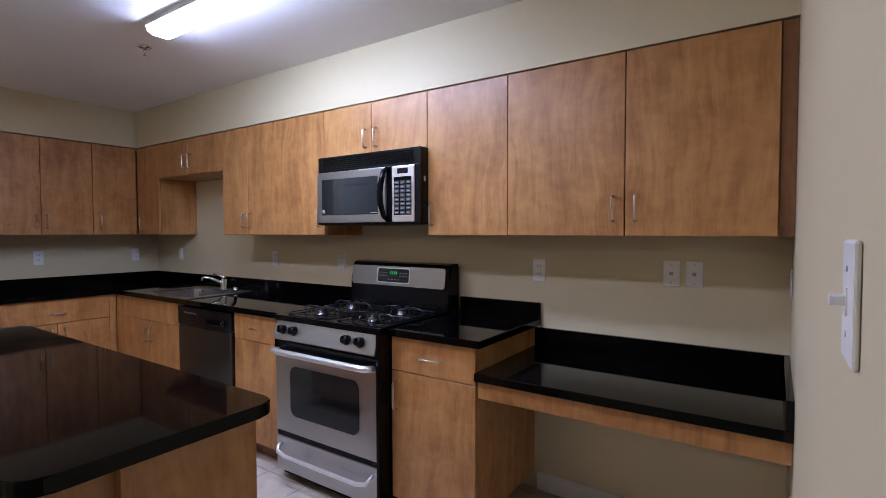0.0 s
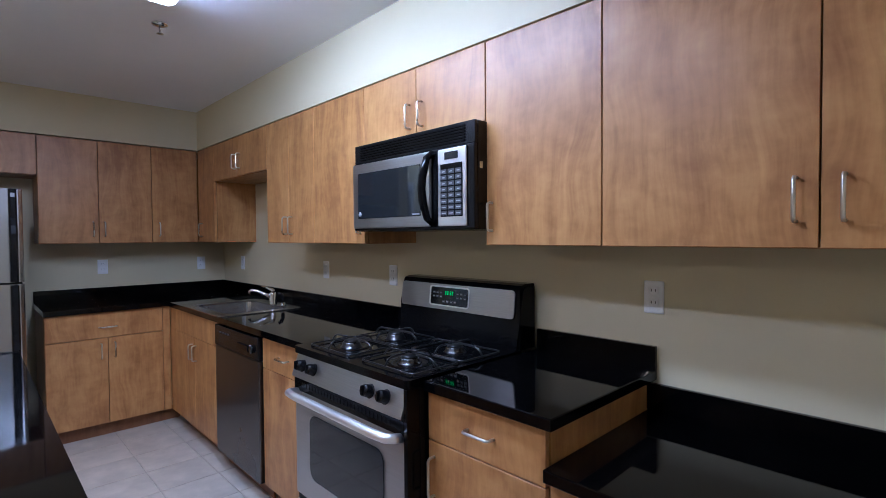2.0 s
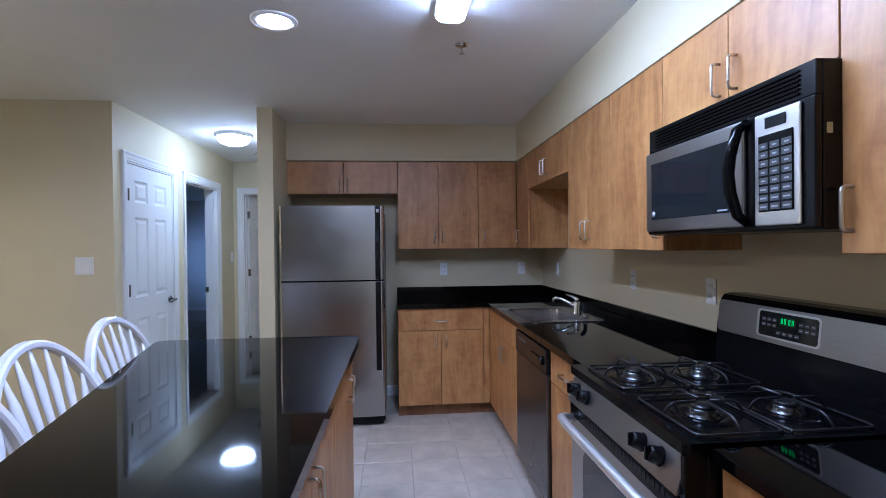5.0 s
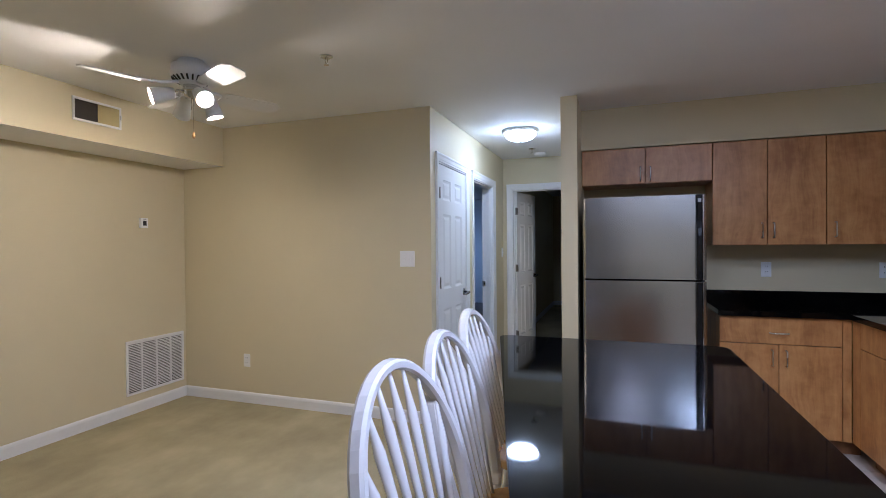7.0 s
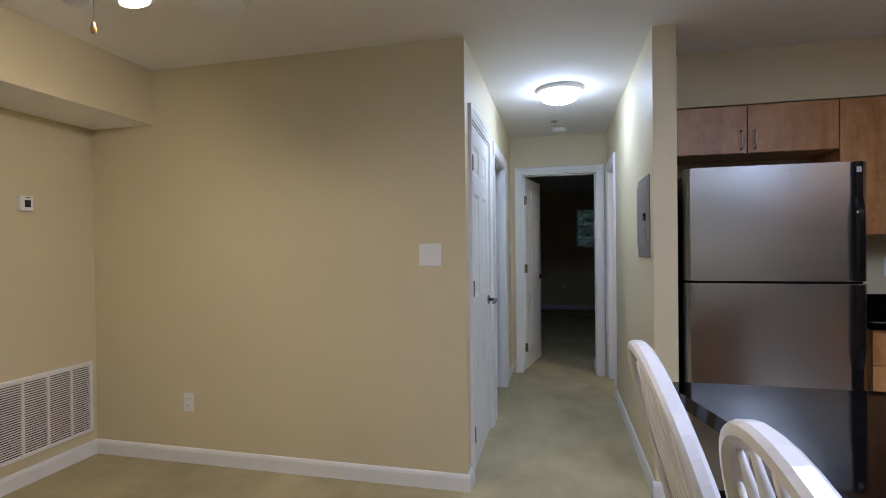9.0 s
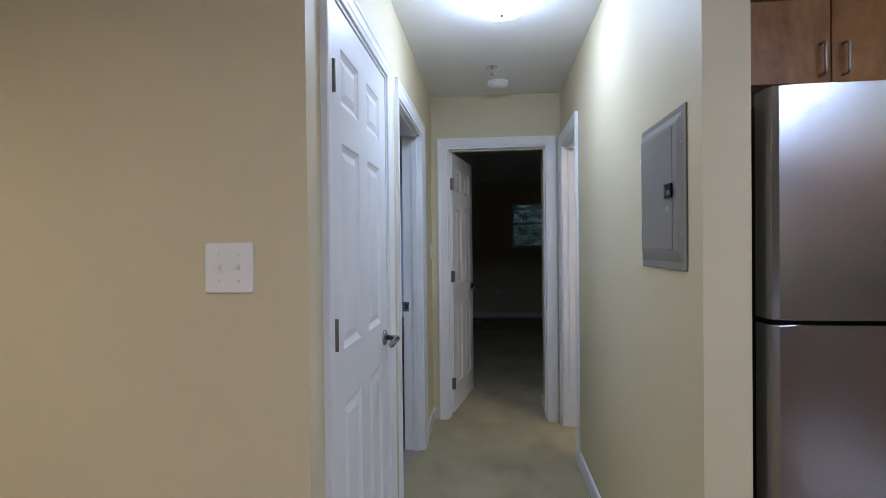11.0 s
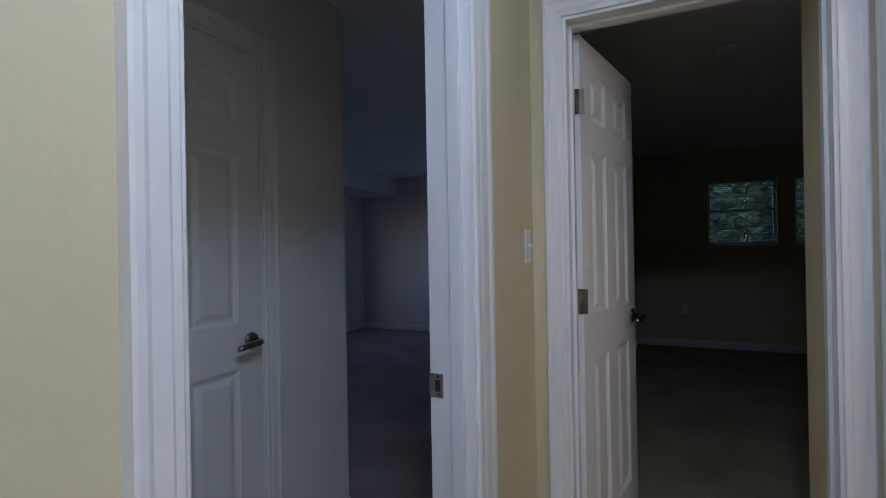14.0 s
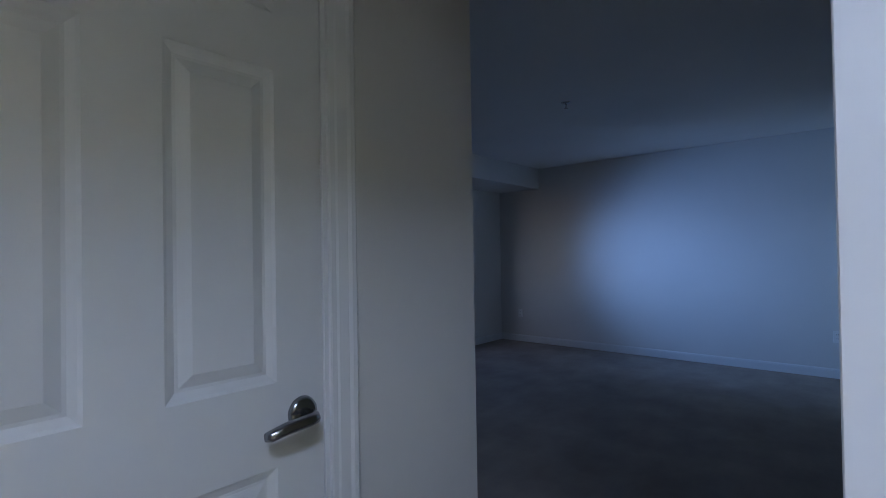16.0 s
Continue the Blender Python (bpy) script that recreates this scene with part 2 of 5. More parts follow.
def tube(bm, pts, r, seg=8, closed=False):
    """A round bar along points; r may be one radius or one for each point."""
    pts = [Vector(p) for p in pts]
    k = len(pts)
    rad = r if isinstance(r, (list, tuple)) else [r] * k
    rings = []
    up = None
    for i, p in enumerate(pts):
        a = pts[i - 1] if i or closed else p
        b = pts[(i + 1) % k] if i < k - 1 or closed else p
        d = (b - a).normalized()
        if up is None:
            up = Vector((0, 0, 1)) if abs(d.z) < 0.9 else Vector((1, 0, 0))
        side = d.cross(up).normalized()
        up = side.cross(d).normalized()
        rings.append([bm.verts.new(p + (side * math.cos(t) + up * math.sin(t)) * rad[i]) for t in (2 * math.pi * s / seg for s in range(seg))])
    for i in range(k if closed else k - 1):
        q, w = rings[i], rings[(i + 1) % k]
        for s in range(seg):
            f = bm.faces.new((q[s], q[(s + 1) % seg], w[(s + 1) % seg], w[s]))
            f.smooth = True
    if not closed:
        bm.faces.new(rings[0][::-1])
        bm.faces.new(rings[-1])
    return bm


def lathe(bm, profile, seg=32, m=None):
    """A turned shape: (radius, height) pairs round the z axis, then set by m."""
    m = m or Matrix()
    rings = []
    for r, z in profile:
        if r < 1e-5:
            rings.append([bm.verts.new(m @ Vector((0, 0, z)))])
        else:
            rings.append([bm.verts.new(m @ Vector((r * math.cos(2 * math.pi * s / seg), r * math.sin(2 * math.pi * s / seg), z))) for s in range(seg)])
    for q, w in zip(rings, rings[1:]):
        for s in range(seg):
            n2 = (s + 1) % seg
            vs = [q[s % len(q)], q[n2 % len(q)], w[n2 % len(w)], w[s % len(w)]]
            vs = list(dict.fromkeys(vs))
            if len(vs) > 2:
                bm.faces.new(vs).smooth = True
    return bm


def disc_x(bm, x, y, z, r, depth, seg=20):
    """A short round knob whose axis is -y, from y - depth to y."""
    return lathe(bm, [(0, depth), (r * 0.9, depth), (r, depth * 0.85), (r, 0), (0, 0)], seg, pose(x, y, z, 90))


def as_mesh(name, bm, material):
    bmesh.ops.recalc_face_normals(bm, faces=bm.faces)
    me = bpy.data.meshes.new(name)
    bm.to_mesh(me)
    bm.free()
    for m in material if isinstance(material, (list, tuple)) else (material,):
        me.materials.append(m)
    return me


def part(name, bm, material, parent, label=""):
    ob = new(name, as_mesh(name, bm, material))
    ob.parent = parent
    return tagged(ob, label)


def thing(name, m, label, category, group="", kind=""):
    ob = new(name)
    ob.empty_display_size = 0.1
    ob.matrix_basis = m if isinstance(m, Matrix) else pose(*m)
    return tagged(ob, label, category, group, kind)


def solid(name, bm, material, label="", category="", group="", kind="structure"):
    return tagged(new(name, as_mesh(name, bm, material)), label, category, group, kind)


def B(*a, **k):
    return box(bmesh.new(), *a, **k)


def wall_run(name, axis, near, far, a0, a1, openings=(), z1=H, material=None, label="smooth cream painted wall", z0=0.0):
    """A wall between near and far, along x or y from a0 to a1, with openings (from, to, low, high) through it."""
    bm = bmesh.new()

    def piece(p, q, lo, hi):
        if q - p > 1e-4 and hi - lo > 1e-4:
            if axis == "x":
                box(bm, p, q, near, far, lo, hi)
            else:
                box(bm, near, far, p, q, lo, hi)

    at = a0
    for p, q, lo, hi in sorted(openings):
        piece(at, p, z0, z1)
        piece(p, q, z0, lo)
        piece(p, q, hi, z1)
        at = q
    piece(at, a1, z0, z1)
    return solid(name, bm, material or WALL, label, "wall")


# ---- the large structure ----
wall_run("wall_kitchen_east", "y", 2.41, 2.53, -3.62, 4.89)
wall_run("wall_kitchen_north", "x", 4.89, 5.01, 0.114, 2.53)
wall_run("wall_desk_end", "x", -0.308, -0.188, 0.355, 2.41)
wall_run("wall_hall_east", "y", 0.0, 0.114, 4.11, 6.54, [(5.86, 6.46, 0.0, 2.035)])
wall_run("wall_hall_west", "y", -1.078, -0.958, 3.99, 11.72, [(4.155, 4.92, 0.0, 2.045), (5.169, 5.980, 0.0, 2.035)])
wall_run("wall_living_north", "x", 3.99, 4.11, -3.52, -1.078)
wall_run("wall_living_west", "y", -3.52, -3.40, -3.62, 3.99)
wall_run("wall_living_south", "x", -3.74, -3.62, -3.52, 2.53)
wall_run("wall_hall_end", "x", 6.54, 6.66, -0.958, 3.62, [(-0.85, -0.09, 0.0, 2.054)])
wall_run("wall_bath_east", "y", 2.40, 2.52, 5.01, 6.54)
wall_run("wall_room_east", "y", 3.50, 3.62, 6.66, 11.72, label="cream painted bedroom wall in the dark")
wall_run("wall_room_north", "x", 11.72, 11.86, -1.018, 3.62, [(-0.115, 0.605, 1.27, 2.05), (0.777, 1.497, 1.27, 2.05)], label="cream painted outer wall with two windows")
wall_run("wall_room_partition", "x", 6.66, 6.93, -0.098, 3.5, label="cream painted wall return beside the open door")
wall_run("wall_bedroom_north", "x", 11.72, 11.86, -5.31, -1.018, material=BEDWALL, label="pale painted bedroom end wall")
wall_run("wall_bedroom_west", "y", -5.31, -5.19, 6.68, 11.72, [(8.75, 10.35, 0.75, 2.0)], material=BEDWALL, label="pale painted outer bedroom wall with a window")
wall_run("wall_bedroom_south", "x", 6.68, 6.80, -5.19, -2.07, material=BEDWALL, label="pale painted bedroom wall")
wall_run("wall_vestibule_west", "y", -2.07, -1.95, 5.12, 6.80, [(5.51, 6.285, 0.0, 2.04)], material=BEDWALL, label="pale painted wall beside the closet door")
wall_run("wall_vestibule_south", "x", 5.00, 5.12, -2.07, -1.078, material=BEDWALL, label="pale painted wall")
wall_run("wall_closet_back", "x", 5.00, 5.12, -2.9, -2.07, material=BEDWALL, label="pale painted closet wall")
wall_run("wall_closet_side", "y", -3.02, -2.9, 5.0, 6.68, material=BEDWALL, label="pale painted closet wall")

# soffits and ceiling
def two_tone(bm):
    """Gives the underside the second paint."""
    for f in bm.faces:
        f.material_index = int(max(v.co.z for v in f.verts) - min(v.co.z for v in bm.verts) < 1e-4)
    return bm


solid("soffit_kitchen_east", B(2.083, 2.41, -0.188, 4.89, 2.114, H), WALL, "cream drywall soffit above the cabinets", "soffit")
solid("soffit_kitchen_north", B(0.114, 2.083, 4.559, 4.89, 2.114, H), WALL, "cream drywall soffit above the cabinets", "soffit")
solid("soffit_living", two_tone(B(-3.40, -2.937, -3.62, 3.99, 2.089, H)), (WALL, CEIL), "cream drywall duct soffit along the wall", "soffit")
solid("soffit_bedroom", B(-5.19, -4.53, 6.80, 11.72, 2.15, H), BEDWALL, "pale drywall duct soffit", "soffit")
solid("ceiling", B(-5.4, 3.7, -3.8, 11.9, H, H + 0.12), CEIL, "white painted ceiling", "ceiling")

# floors: carpet in one sheet round the kitchen, grout bed under the tiles
bm = bmesh.new()
box(bm, -5.4, -1.018, -3.8, 5.06, -0.1, 0.0)
box(bm, -1.018, 0.504, -3.8, 11.9, -0.1, 0.0)
box(bm, 0.504, 3.7, -3.8, -0.25, -0.1, 0.0)
box(bm, 0.504, 3.7, 4.95, 11.9, -0.1, 0.0)
solid("floor_carpet", bm, CARPET, "worn beige cut-pile carpet", "carpet")
solid("floor_bedroom", B(-5.4, -1.018, 5.06, 11.9, -0.1, 0.0), CARPETB, "taupe cut-pile bedroom carpet", "carpet")
KITCHEN_FLOOR = solid("floor_kitchen", B(0.504, 2.47, -0.25, 4.95, -0.1, -0.006), GROUT, "pale beige square ceramic tile floor", "floor")


def board(name, pts, side, h=0.092, t=0.013):
    """A baseboard along a line, with a rounded top; side: the way it stands off the wall."""
    bm = bmesh.new()
    (ax, ay), (bx, by) = pts
    sx, sy = side
    prof = [(0, 0), (t, 0), (t, h - 0.022), (t * 0.75, h - 0.010), (t * 0.4, h - 0.003), (0, h)]
    ra = [bm.verts.new((ax + sx * d, ay + sy * d, z)) for d, z in prof]
    rb = [bm.verts.new((bx + sx * d, by + sy * d, z)) for d, z in prof]
    k = len(prof)
    for i in range(k):
        bm.faces.new((ra[i], ra[(i + 1) % k], rb[(i + 1) % k], rb[i]))
    bm.faces.new(ra)
    bm.faces.new(rb[::-1])
    return solid(name, bm, TRIM, "white painted wooden baseboard", "baseboard")


board("baseboard_living_north", [(-3.387, 3.99), (-0.945, 3.99)], (0, -1))
board("baseboard_living_west", [(-3.40, -3.62), (-3.40, 3.99)], (1, 0))
board("baseboard_hall_corner", [(-0.958, 3.99), (-0.958, 4.092)], (1, 0))
board("baseboard_hall_west_a", [(-0.958, 4.985), (-0.958, 5.117)], (1, 0))
board("baseboard_hall_west_b", [(-0.958, 6.09), (-0.958, 6.54)], (1, 0))
board("baseboard_hall_east", [(0.0, 4.11), (0.0, 5.79)], (-1, 0))
board("baseboard_column", [(-0.013, 4.11), (0.114, 4.11)], (0, -1))
board("baseboard_desk", [(2.41, -0.188), (2.41, 0.90)], (-1, 0))
board("baseboard_kitchen", [(0.114, 4.89), (1.03, 4.89)], (0, -1))
board("baseboard_bedroom_north", [(-5.19, 11.72), (-1.078, 11.72)], (0, -1))
board("baseboard_bedroom_west", [(-5.19, 6.80), (-5.19, 11.72)], (1, 0))
board("baseboard_vestibule", [(-1.95, 6.35), (-1.95, 6.80)], (1, 0))
board("baseboard_room_north", [(-0.958, 11.72), (3.5, 11.72)], (0, -1))
board("baseboard_room_return", [(-0.098, 6.66), (-0.098, 6.93)], (-1, 0))
board("baseboard_room_west", [(-0.958, 6.66), (-0.958, 11.72)], (1, 0))


# ---- kitchen ----
def pull(x, z, upright=True, length=0.102, y=0.0):
    """A bent bar handle, centred at (x, z) on a front whose face is at y."""
    h = length / 2
    run = [(-h, 0.0), (-h, -0.020), (-h + 0.003, -0.026), (-h + 0.010, -0.029), (h - 0.010, -0.029), (h - 0.003, -0.026), (h, -0.020), (h, 0.0)]
    bm = bmesh.new()
    pts = [(x, y + o, z + s) if upright else (x + s, y + o, z) for s, o in run]
    return tube(bm, pts, 0.0048, 8)


def cabinet(name, m, w, d, z0, z1, fronts, label, toe=0.0, group="", ends=True):
    """A cabinet unit, left to right along +x, its fronts at y = 0 facing -y. fronts: (kind, x0, x1, z0, z1, handle)."""
    c = thing(name, m, label, "cabinet", group)
    t = 0.018
    lo = z0 + toe
    part("side_panel", B(0.0005, t, 0.0235, d, lo, z1, 0.001, 1), WOOD, c)
    part("side_panel", B(w - t, w - 0.0005, 0.0235, d, lo, z1, 0.001, 1), WOOD, c)
    part("bottom_panel", B(t, w - t, 0.0245, d, lo, lo + t), WOOD, c)
    if toe:
        part("front_rail", B(t, w - t, 0.0245, 0.05, z1 - t, z1), WOOD, c)
    else:
        part("top_panel", B(t, w - t, 0.0245, d, z1 - t, z1), WOOD, c)
    part("back_panel", B(t, w - t, d - 0.008, d - 0.002, lo + t, z1 - t), WOOD, c)
    if toe:
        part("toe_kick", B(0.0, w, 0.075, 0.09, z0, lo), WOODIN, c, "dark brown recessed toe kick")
    g = 0.0022
    for kind, x0, x1, a, b, handle in fronts:
        f = part(kind, B(x0 + g, x1 - g, 0.0, 0.0195, a + g, b - g, 0.0012, 1), WOOD, c)
        if handle:
            part("handle", pull(*handle), NICKEL, f, "satin nickel bent bar handle")
    return c


R = -90  # turn for units against the east wall
UZ0, UZ1 = 1.353, 2.107
UP = "honey maple wall cabinets"
LOW = "honey maple base cabinets"
LAB_U = "honey maple wall cabinet with flat doors"
LAB_B = "honey maple base cabinet with flat fronts and bar handles"

# wall cabinets against the east wall, from the desk to the corner
cabinet("wall_cabinet", pose(2.08, 0.920, 0, 0, 0, R), 1.059, 0.33, UZ0, UZ1,
        [("door", 0, 0.534, UZ0, UZ1, (0.534 - 0.045, UZ0 + 0.115)), ("door", 0.534, 1.059, UZ0, UZ1, (0.534 + 0.045, UZ0 + 0.115))],
        "wide honey maple double-door wall cabinet above the desk", group=UP)
tagged(part("filler", B(0, 0.047, 0.012, 0.03, UZ0, UZ1, 0.001, 1), WOODIN, thing("filler_strip", pose(2.08, -0.1395, 0, 0, 0, R), "dark maple filler strip between cabinet and wall", "filler")), "")
cabinet("wall_cabinet", pose(2.08, 1.386, 0, 0, 0, R), 0.466, 0.33, UZ0, UZ1,
        [("door", 0, 0.466, UZ0, UZ1, (0.032, UZ0 + 0.105))], "honey maple single-door wall cabinet beside the microwave", group=UP)
cabinet("wall_cabinet", pose(2.08, 2.163, 0, 0, 0, R), 0.777, 0.33, 1.815, UZ1,
        [("door", 0, 0.386, 1.815, UZ1, (0.386 - 0.04, 1.905)), ("door", 0.386, 0.777, 1.815, UZ1, (0.386 + 0.04, 1.905))],
        "short honey maple wall cabinet above the microwave", group=UP)
cabinet("wall_cabinet", pose(2.08, 2.645, 0, 0, 0, R), 0.482, 0.33, UZ0, UZ1,
        [("door", 0, 0.482, UZ0, UZ1, (0.482 - 0.035, UZ0 + 0.105))], "honey maple single-door wall cabinet beside the microwave", group=UP)
cabinet("wall_cabinet", pose(2.08, 3.240, 0, 0, 0, R), 0.595, 0.33, UZ0, UZ1,
        [("door", 0, 0.298, UZ0, UZ1, (0.298 - 0.035, UZ0 + 0.105)), ("door", 0.298, 0.595, UZ0, UZ1, (0.298 + 0.035, UZ0 + 0.105))],
        "honey maple double-door wall cabinet beside the sink", group=UP)
cabinet("wall_cabinet", pose(2.08, 4.180, 0, 0, 0, R), 0.940, 0.33, 1.825, UZ1,
        [("door", 0, 0.470, 1.825, UZ1, (0.470 - 0.04, 1.93)), ("door", 0.470, 0.940, 1.825, UZ1, (0.470 + 0.04, 1.93))],
        "short honey maple wall cabinet above the sink", group=UP)
cabinet("wall_cabinet", pose(2.08, 4.8885, 0, 0, 0, R), 0.7085, 0.33, UZ0, UZ1,
        [("door", 0.345, 0.7085, UZ0, UZ1, (0.345 + 0.09, UZ0 + 0.10))], "honey maple corner wall cabinet", group=UP)
# wall cabinets against the north wall
cabinet("wall_cabinet", pose(0.118, 4.556, 0), 0.924, 0.33, 1.83, UZ1,
        [("door", 0, 0.468, 1.83, UZ1, (0.468 - 0.035, 1.905)), ("door", 0.468, 0.924, 1.83, UZ1, (0.468 + 0.035, 1.905))],
        "short honey maple wall cabinet above the refrigerator", group=UP)
cabinet("wall_cabinet", pose(1.043, 4.556, 0), 0.696, 0.33, UZ0, UZ1,
        [("door", 0, 0.348, UZ0, UZ1, (0.348 - 0.035, UZ0 + 0.105)), ("door", 0.348, 0.696, UZ0, UZ1, (0.348 + 0.035, UZ0 + 0.105))], "honey maple double-door wall cabinet in the corner", group=UP)
cabinet("wall_cabinet", pose(1.740, 4.556, 0), 0.338, 0.33, UZ0, UZ1,
        [("door", 0, 0.338, UZ0, UZ1, (0.05, UZ0 + 0.105))], "narrow honey maple wall cabinet in the corner", group=UP)

# base cabinets
CT, CB = 0.915, 0.880  # worktop top and underside
DZ = 0.716
cabinet("base_cabinet", pose(1.774, 1.378, 0, 0, 0, R), 0.464, 0.62, 0, CB,
        [("drawer", 0, 0.464, DZ, CB, (0.232, 0.796, False)), ("door", 0, 0.464, 0.10, DZ, (0.030, 0.60, True, 0.128))], "honey maple base cabinet with one drawer beside the range", 0.10, LOW)
cabinet("base_cabinet", pose(1.774, 2.650, 0, 0, 0, R), 0.500, 0.62, 0, CB,
        [("drawer", 0, 0.50, DZ, CB, (0.24, 0.796, False)), ("door", 0, 0.50, 0.10, DZ, None)], "honey maple base cabinet with one drawer beside the range", 0.10, LOW)
cabinet("base_cabinet", pose(1.774, 4.150, 0, 0, 0, R), 0.860, 0.62, 0, CB,
        [("drawer", 0, 0.86, DZ, CB, None), ("door", 0, 0.43, 0.10, DZ, (0.43 - 0.035, 0.615)), ("door", 0.43, 0.86, 0.10, DZ, (0.43 + 0.035, 0.615))],
        "honey maple sink base cabinet with two doors", 0.10, LOW)
tagged(part("filler", B(0, 0.105, 0.001, 0.02, 0.10, CB, 0.001, 1), WOOD, thing("filler_strip", pose(1.774, 4.2565, 0, 0, 0, R), "maple corner filler strip between base cabinets", "filler")), "")
cabinet("base_cabinet", pose(1.033, 4.257, 0), 0.690, 0.62, 0, CB,
        [("drawer", 0, 0.69, 0.70, CB, (0.345, 0.775, False)), ("door", 0, 0.345, 0.10, 0.70, (0.345 - 0.04, 0.61)), ("door", 0.345, 0.69, 0.10, 0.70, (0.345 + 0.04, 0.61))],
        "honey maple base cabinet with one drawer beside the refrigerator", 0.10, LOW)
c = thing("filler_strip", pose(1.724, 4.257, 0), "maple corner filler strip between base cabinets", "filler")
part("filler", B(0, 0.049, 0.004, 0.02, 0.10, CB, 0.001, 1), WOOD, c)
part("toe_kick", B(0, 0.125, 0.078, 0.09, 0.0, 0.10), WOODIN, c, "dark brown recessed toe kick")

# worktops with upstands: one over the corner, one beside the range, one over the desk
w = thing("worktop", (1.752, 2.158, 0), "polished black granite worktop with a drop-in sink", "worktop")
SX0, SX1, SY0, SY1 = 1.80, 2.26, 3.22, 3.82
gx, gy = [1.028, 1.752, SX0, SX1, 2.407], [2.158, SY0, SY1, 4.235, 4.886]
cells = {(i, j) for i in range(4) for j in range(4) if (i > 0 or j == 3) and (i, j) != (2, 1)}
bm = bmesh.new()
gv = {(i, j, k2): bm.verts.new((gx[i] - 1.752, gy[j] - 2.158, z)) for i in range(5) for j in range(5) for k2, z in ((0, CB + 0.001), (1, CT))
      if any((i - a, j - b) in cells for a in (0, 1) for b in (0, 1))}
for i, j in cells:
    for k2 in (0, 1):
        bm.faces.new([gv[i + a, j + b, k2] for a, b in ((0, 0), (1, 0), (1, 1), (0, 1))])
    for di, dj, p, q in ((-1, 0, (0, 0), (0, 1)), (1, 0, (1, 0), (1, 1)), (0, -1, (0, 0), (1, 0)), (0, 1, (0, 1), (1, 1))):
        if (i + di, j + dj) not in cells:
            bm.faces.new([gv[i + p[0], j + p[1], 0], gv[i + q[0], j + q[1], 0], gv[i + q[0], j + q[1], 1], gv[i + p[0], j + p[1], 1]])
part("slab", bm, GRANITE, w)
part("upstand", B(2.387 - 1.752, 2.407 - 1.752, 0, 4.866 - 2.158, CT, 1.0, 0.002, 1), GRANITE, w)
part("upstand", B(1.028 - 1.752, 2.407 - 1.752, 4.867 - 2.158, 4.887 - 2.158, CT, 1.0, 0.002, 1), GRANITE, w)
w = thing("worktop", (1.752, 0.885, 0), "polished black granite worktop beside the range", "worktop")
part("slab", B(0, 0.655, 0, 0.492, CB + 0.001, CT, 0.003), GRANITE, w)
part("upstand", B(0.635, 0.655, 0, 0.492, CT, 1.0, 0.002, 1), GRANITE, w)
d = thing("desk", (1.752, -0.187, 0), "low polished black granite desk with a maple apron", "desk")
part("top", B(0, 0.655, 0, 1.098, 0.742, 0.777, 0.003), GRANITE, d, "polished black granite top")
part("upstand", B(0.635, 0.655, 0, 1.10, 0.777, 0.870, 0.002, 1), GRANITE, d)
part("side_upstand", B(0.0, 0.634, 0.0, 0.02, 0.777, 0.870, 0.002, 1), GRANITE, d)
part("apron", B(0.025, 0.044, 0.002, 1.09, 0.665, 0.741, 0.001, 1), WOOD, d, "maple apron rail")

# sink and faucet
s = thing("sink", (1.74, 3.17, CT), "stainless steel drop-in kitchen sink", "sink")
bm = bmesh.new()
rim = rounded(0.005, 0.55, 0.0, 0.70, 0.05)
inn = rounded(0.075, 0.46, 0.065, 0.635, 0.06)
loops = [(rim, 0.0005), (rim, 0.006), (inn, 0.006), (inn, -0.004), ([(x * 0.94 + 0.016, y * 0.94 + 0.02) for x, y in inn], -0.16)]
rings = [[bm.verts.new((x, y, z)) for x, y in pts] for pts, z in loops]
for q, r2 in zip(rings, rings[1:]):
    for i in range(len(q)):
        bm.faces.new((q[i], q[(i + 1) % len(q)], r2[(i + 1) % len(q)], r2[i])).smooth = False
bm.faces.new(rings[-1])
part("basin", bm, SINK, s)
part("drain", lathe(bmesh.new(), [(0, -0.156), (0.042, -0.156), (0.045, -0.159)], 20, pose(0.27, 0.35, 0)), CHROME, s)
fz = thing("faucet", pose(2.20, 3.44, CT + 0.0065), "chrome single-lever kitchen faucet with a low spout", "faucet")
part("base", lathe(bmesh.new(), [(0, 0), (0.030, 0), (0.030, 0.008), (0.024, 0.02), (0.023, 0.075), (0.020, 0.085), (0, 0.088)], 20), CHROME, fz)
part("spout", tube(bmesh.new(), [(0, 0, 0.045), (-0.04, 0.026, 0.074), (-0.085, 0.055, 0.098), (-0.115, 0.074, 0.104), (-0.127, 0.082, 0.096), (-0.130, 0.084, 0.078)], [0.013, 0.011, 0.0095, 0.0095, 0.0095, 0.009], 10), CHROME, fz)
part("lever", tube(bmesh.new(), [(0, 0, 0.085), (0.0, 0.0, 0.10), (-0.02, 0.03, 0.115), (-0.045, 0.07, 0.125)], [0.018, 0.014, 0.008, 0.006], 10), CHROME, fz)
sp = thing("side_sprayer", (2.20, 3.29, CT + 0.0065), "chrome and black side sprayer beside the faucet", "sprayer")
part("holder", lathe(bmesh.new(), [(0, 0), (0.022, 0), (0.02, 0.012), (0.014, 0.03), (0, 0.03)], 16), CHROME, sp)
part("nozzle", tube(bmesh.new(), [(0, 0, 0.028), (0, 0, 0.06), (-0.012, 0, 0.085), (-0.03, 0, 0.092)], [0.012, 0.012, 0.013, 0.011], 10), BLACKP, sp)

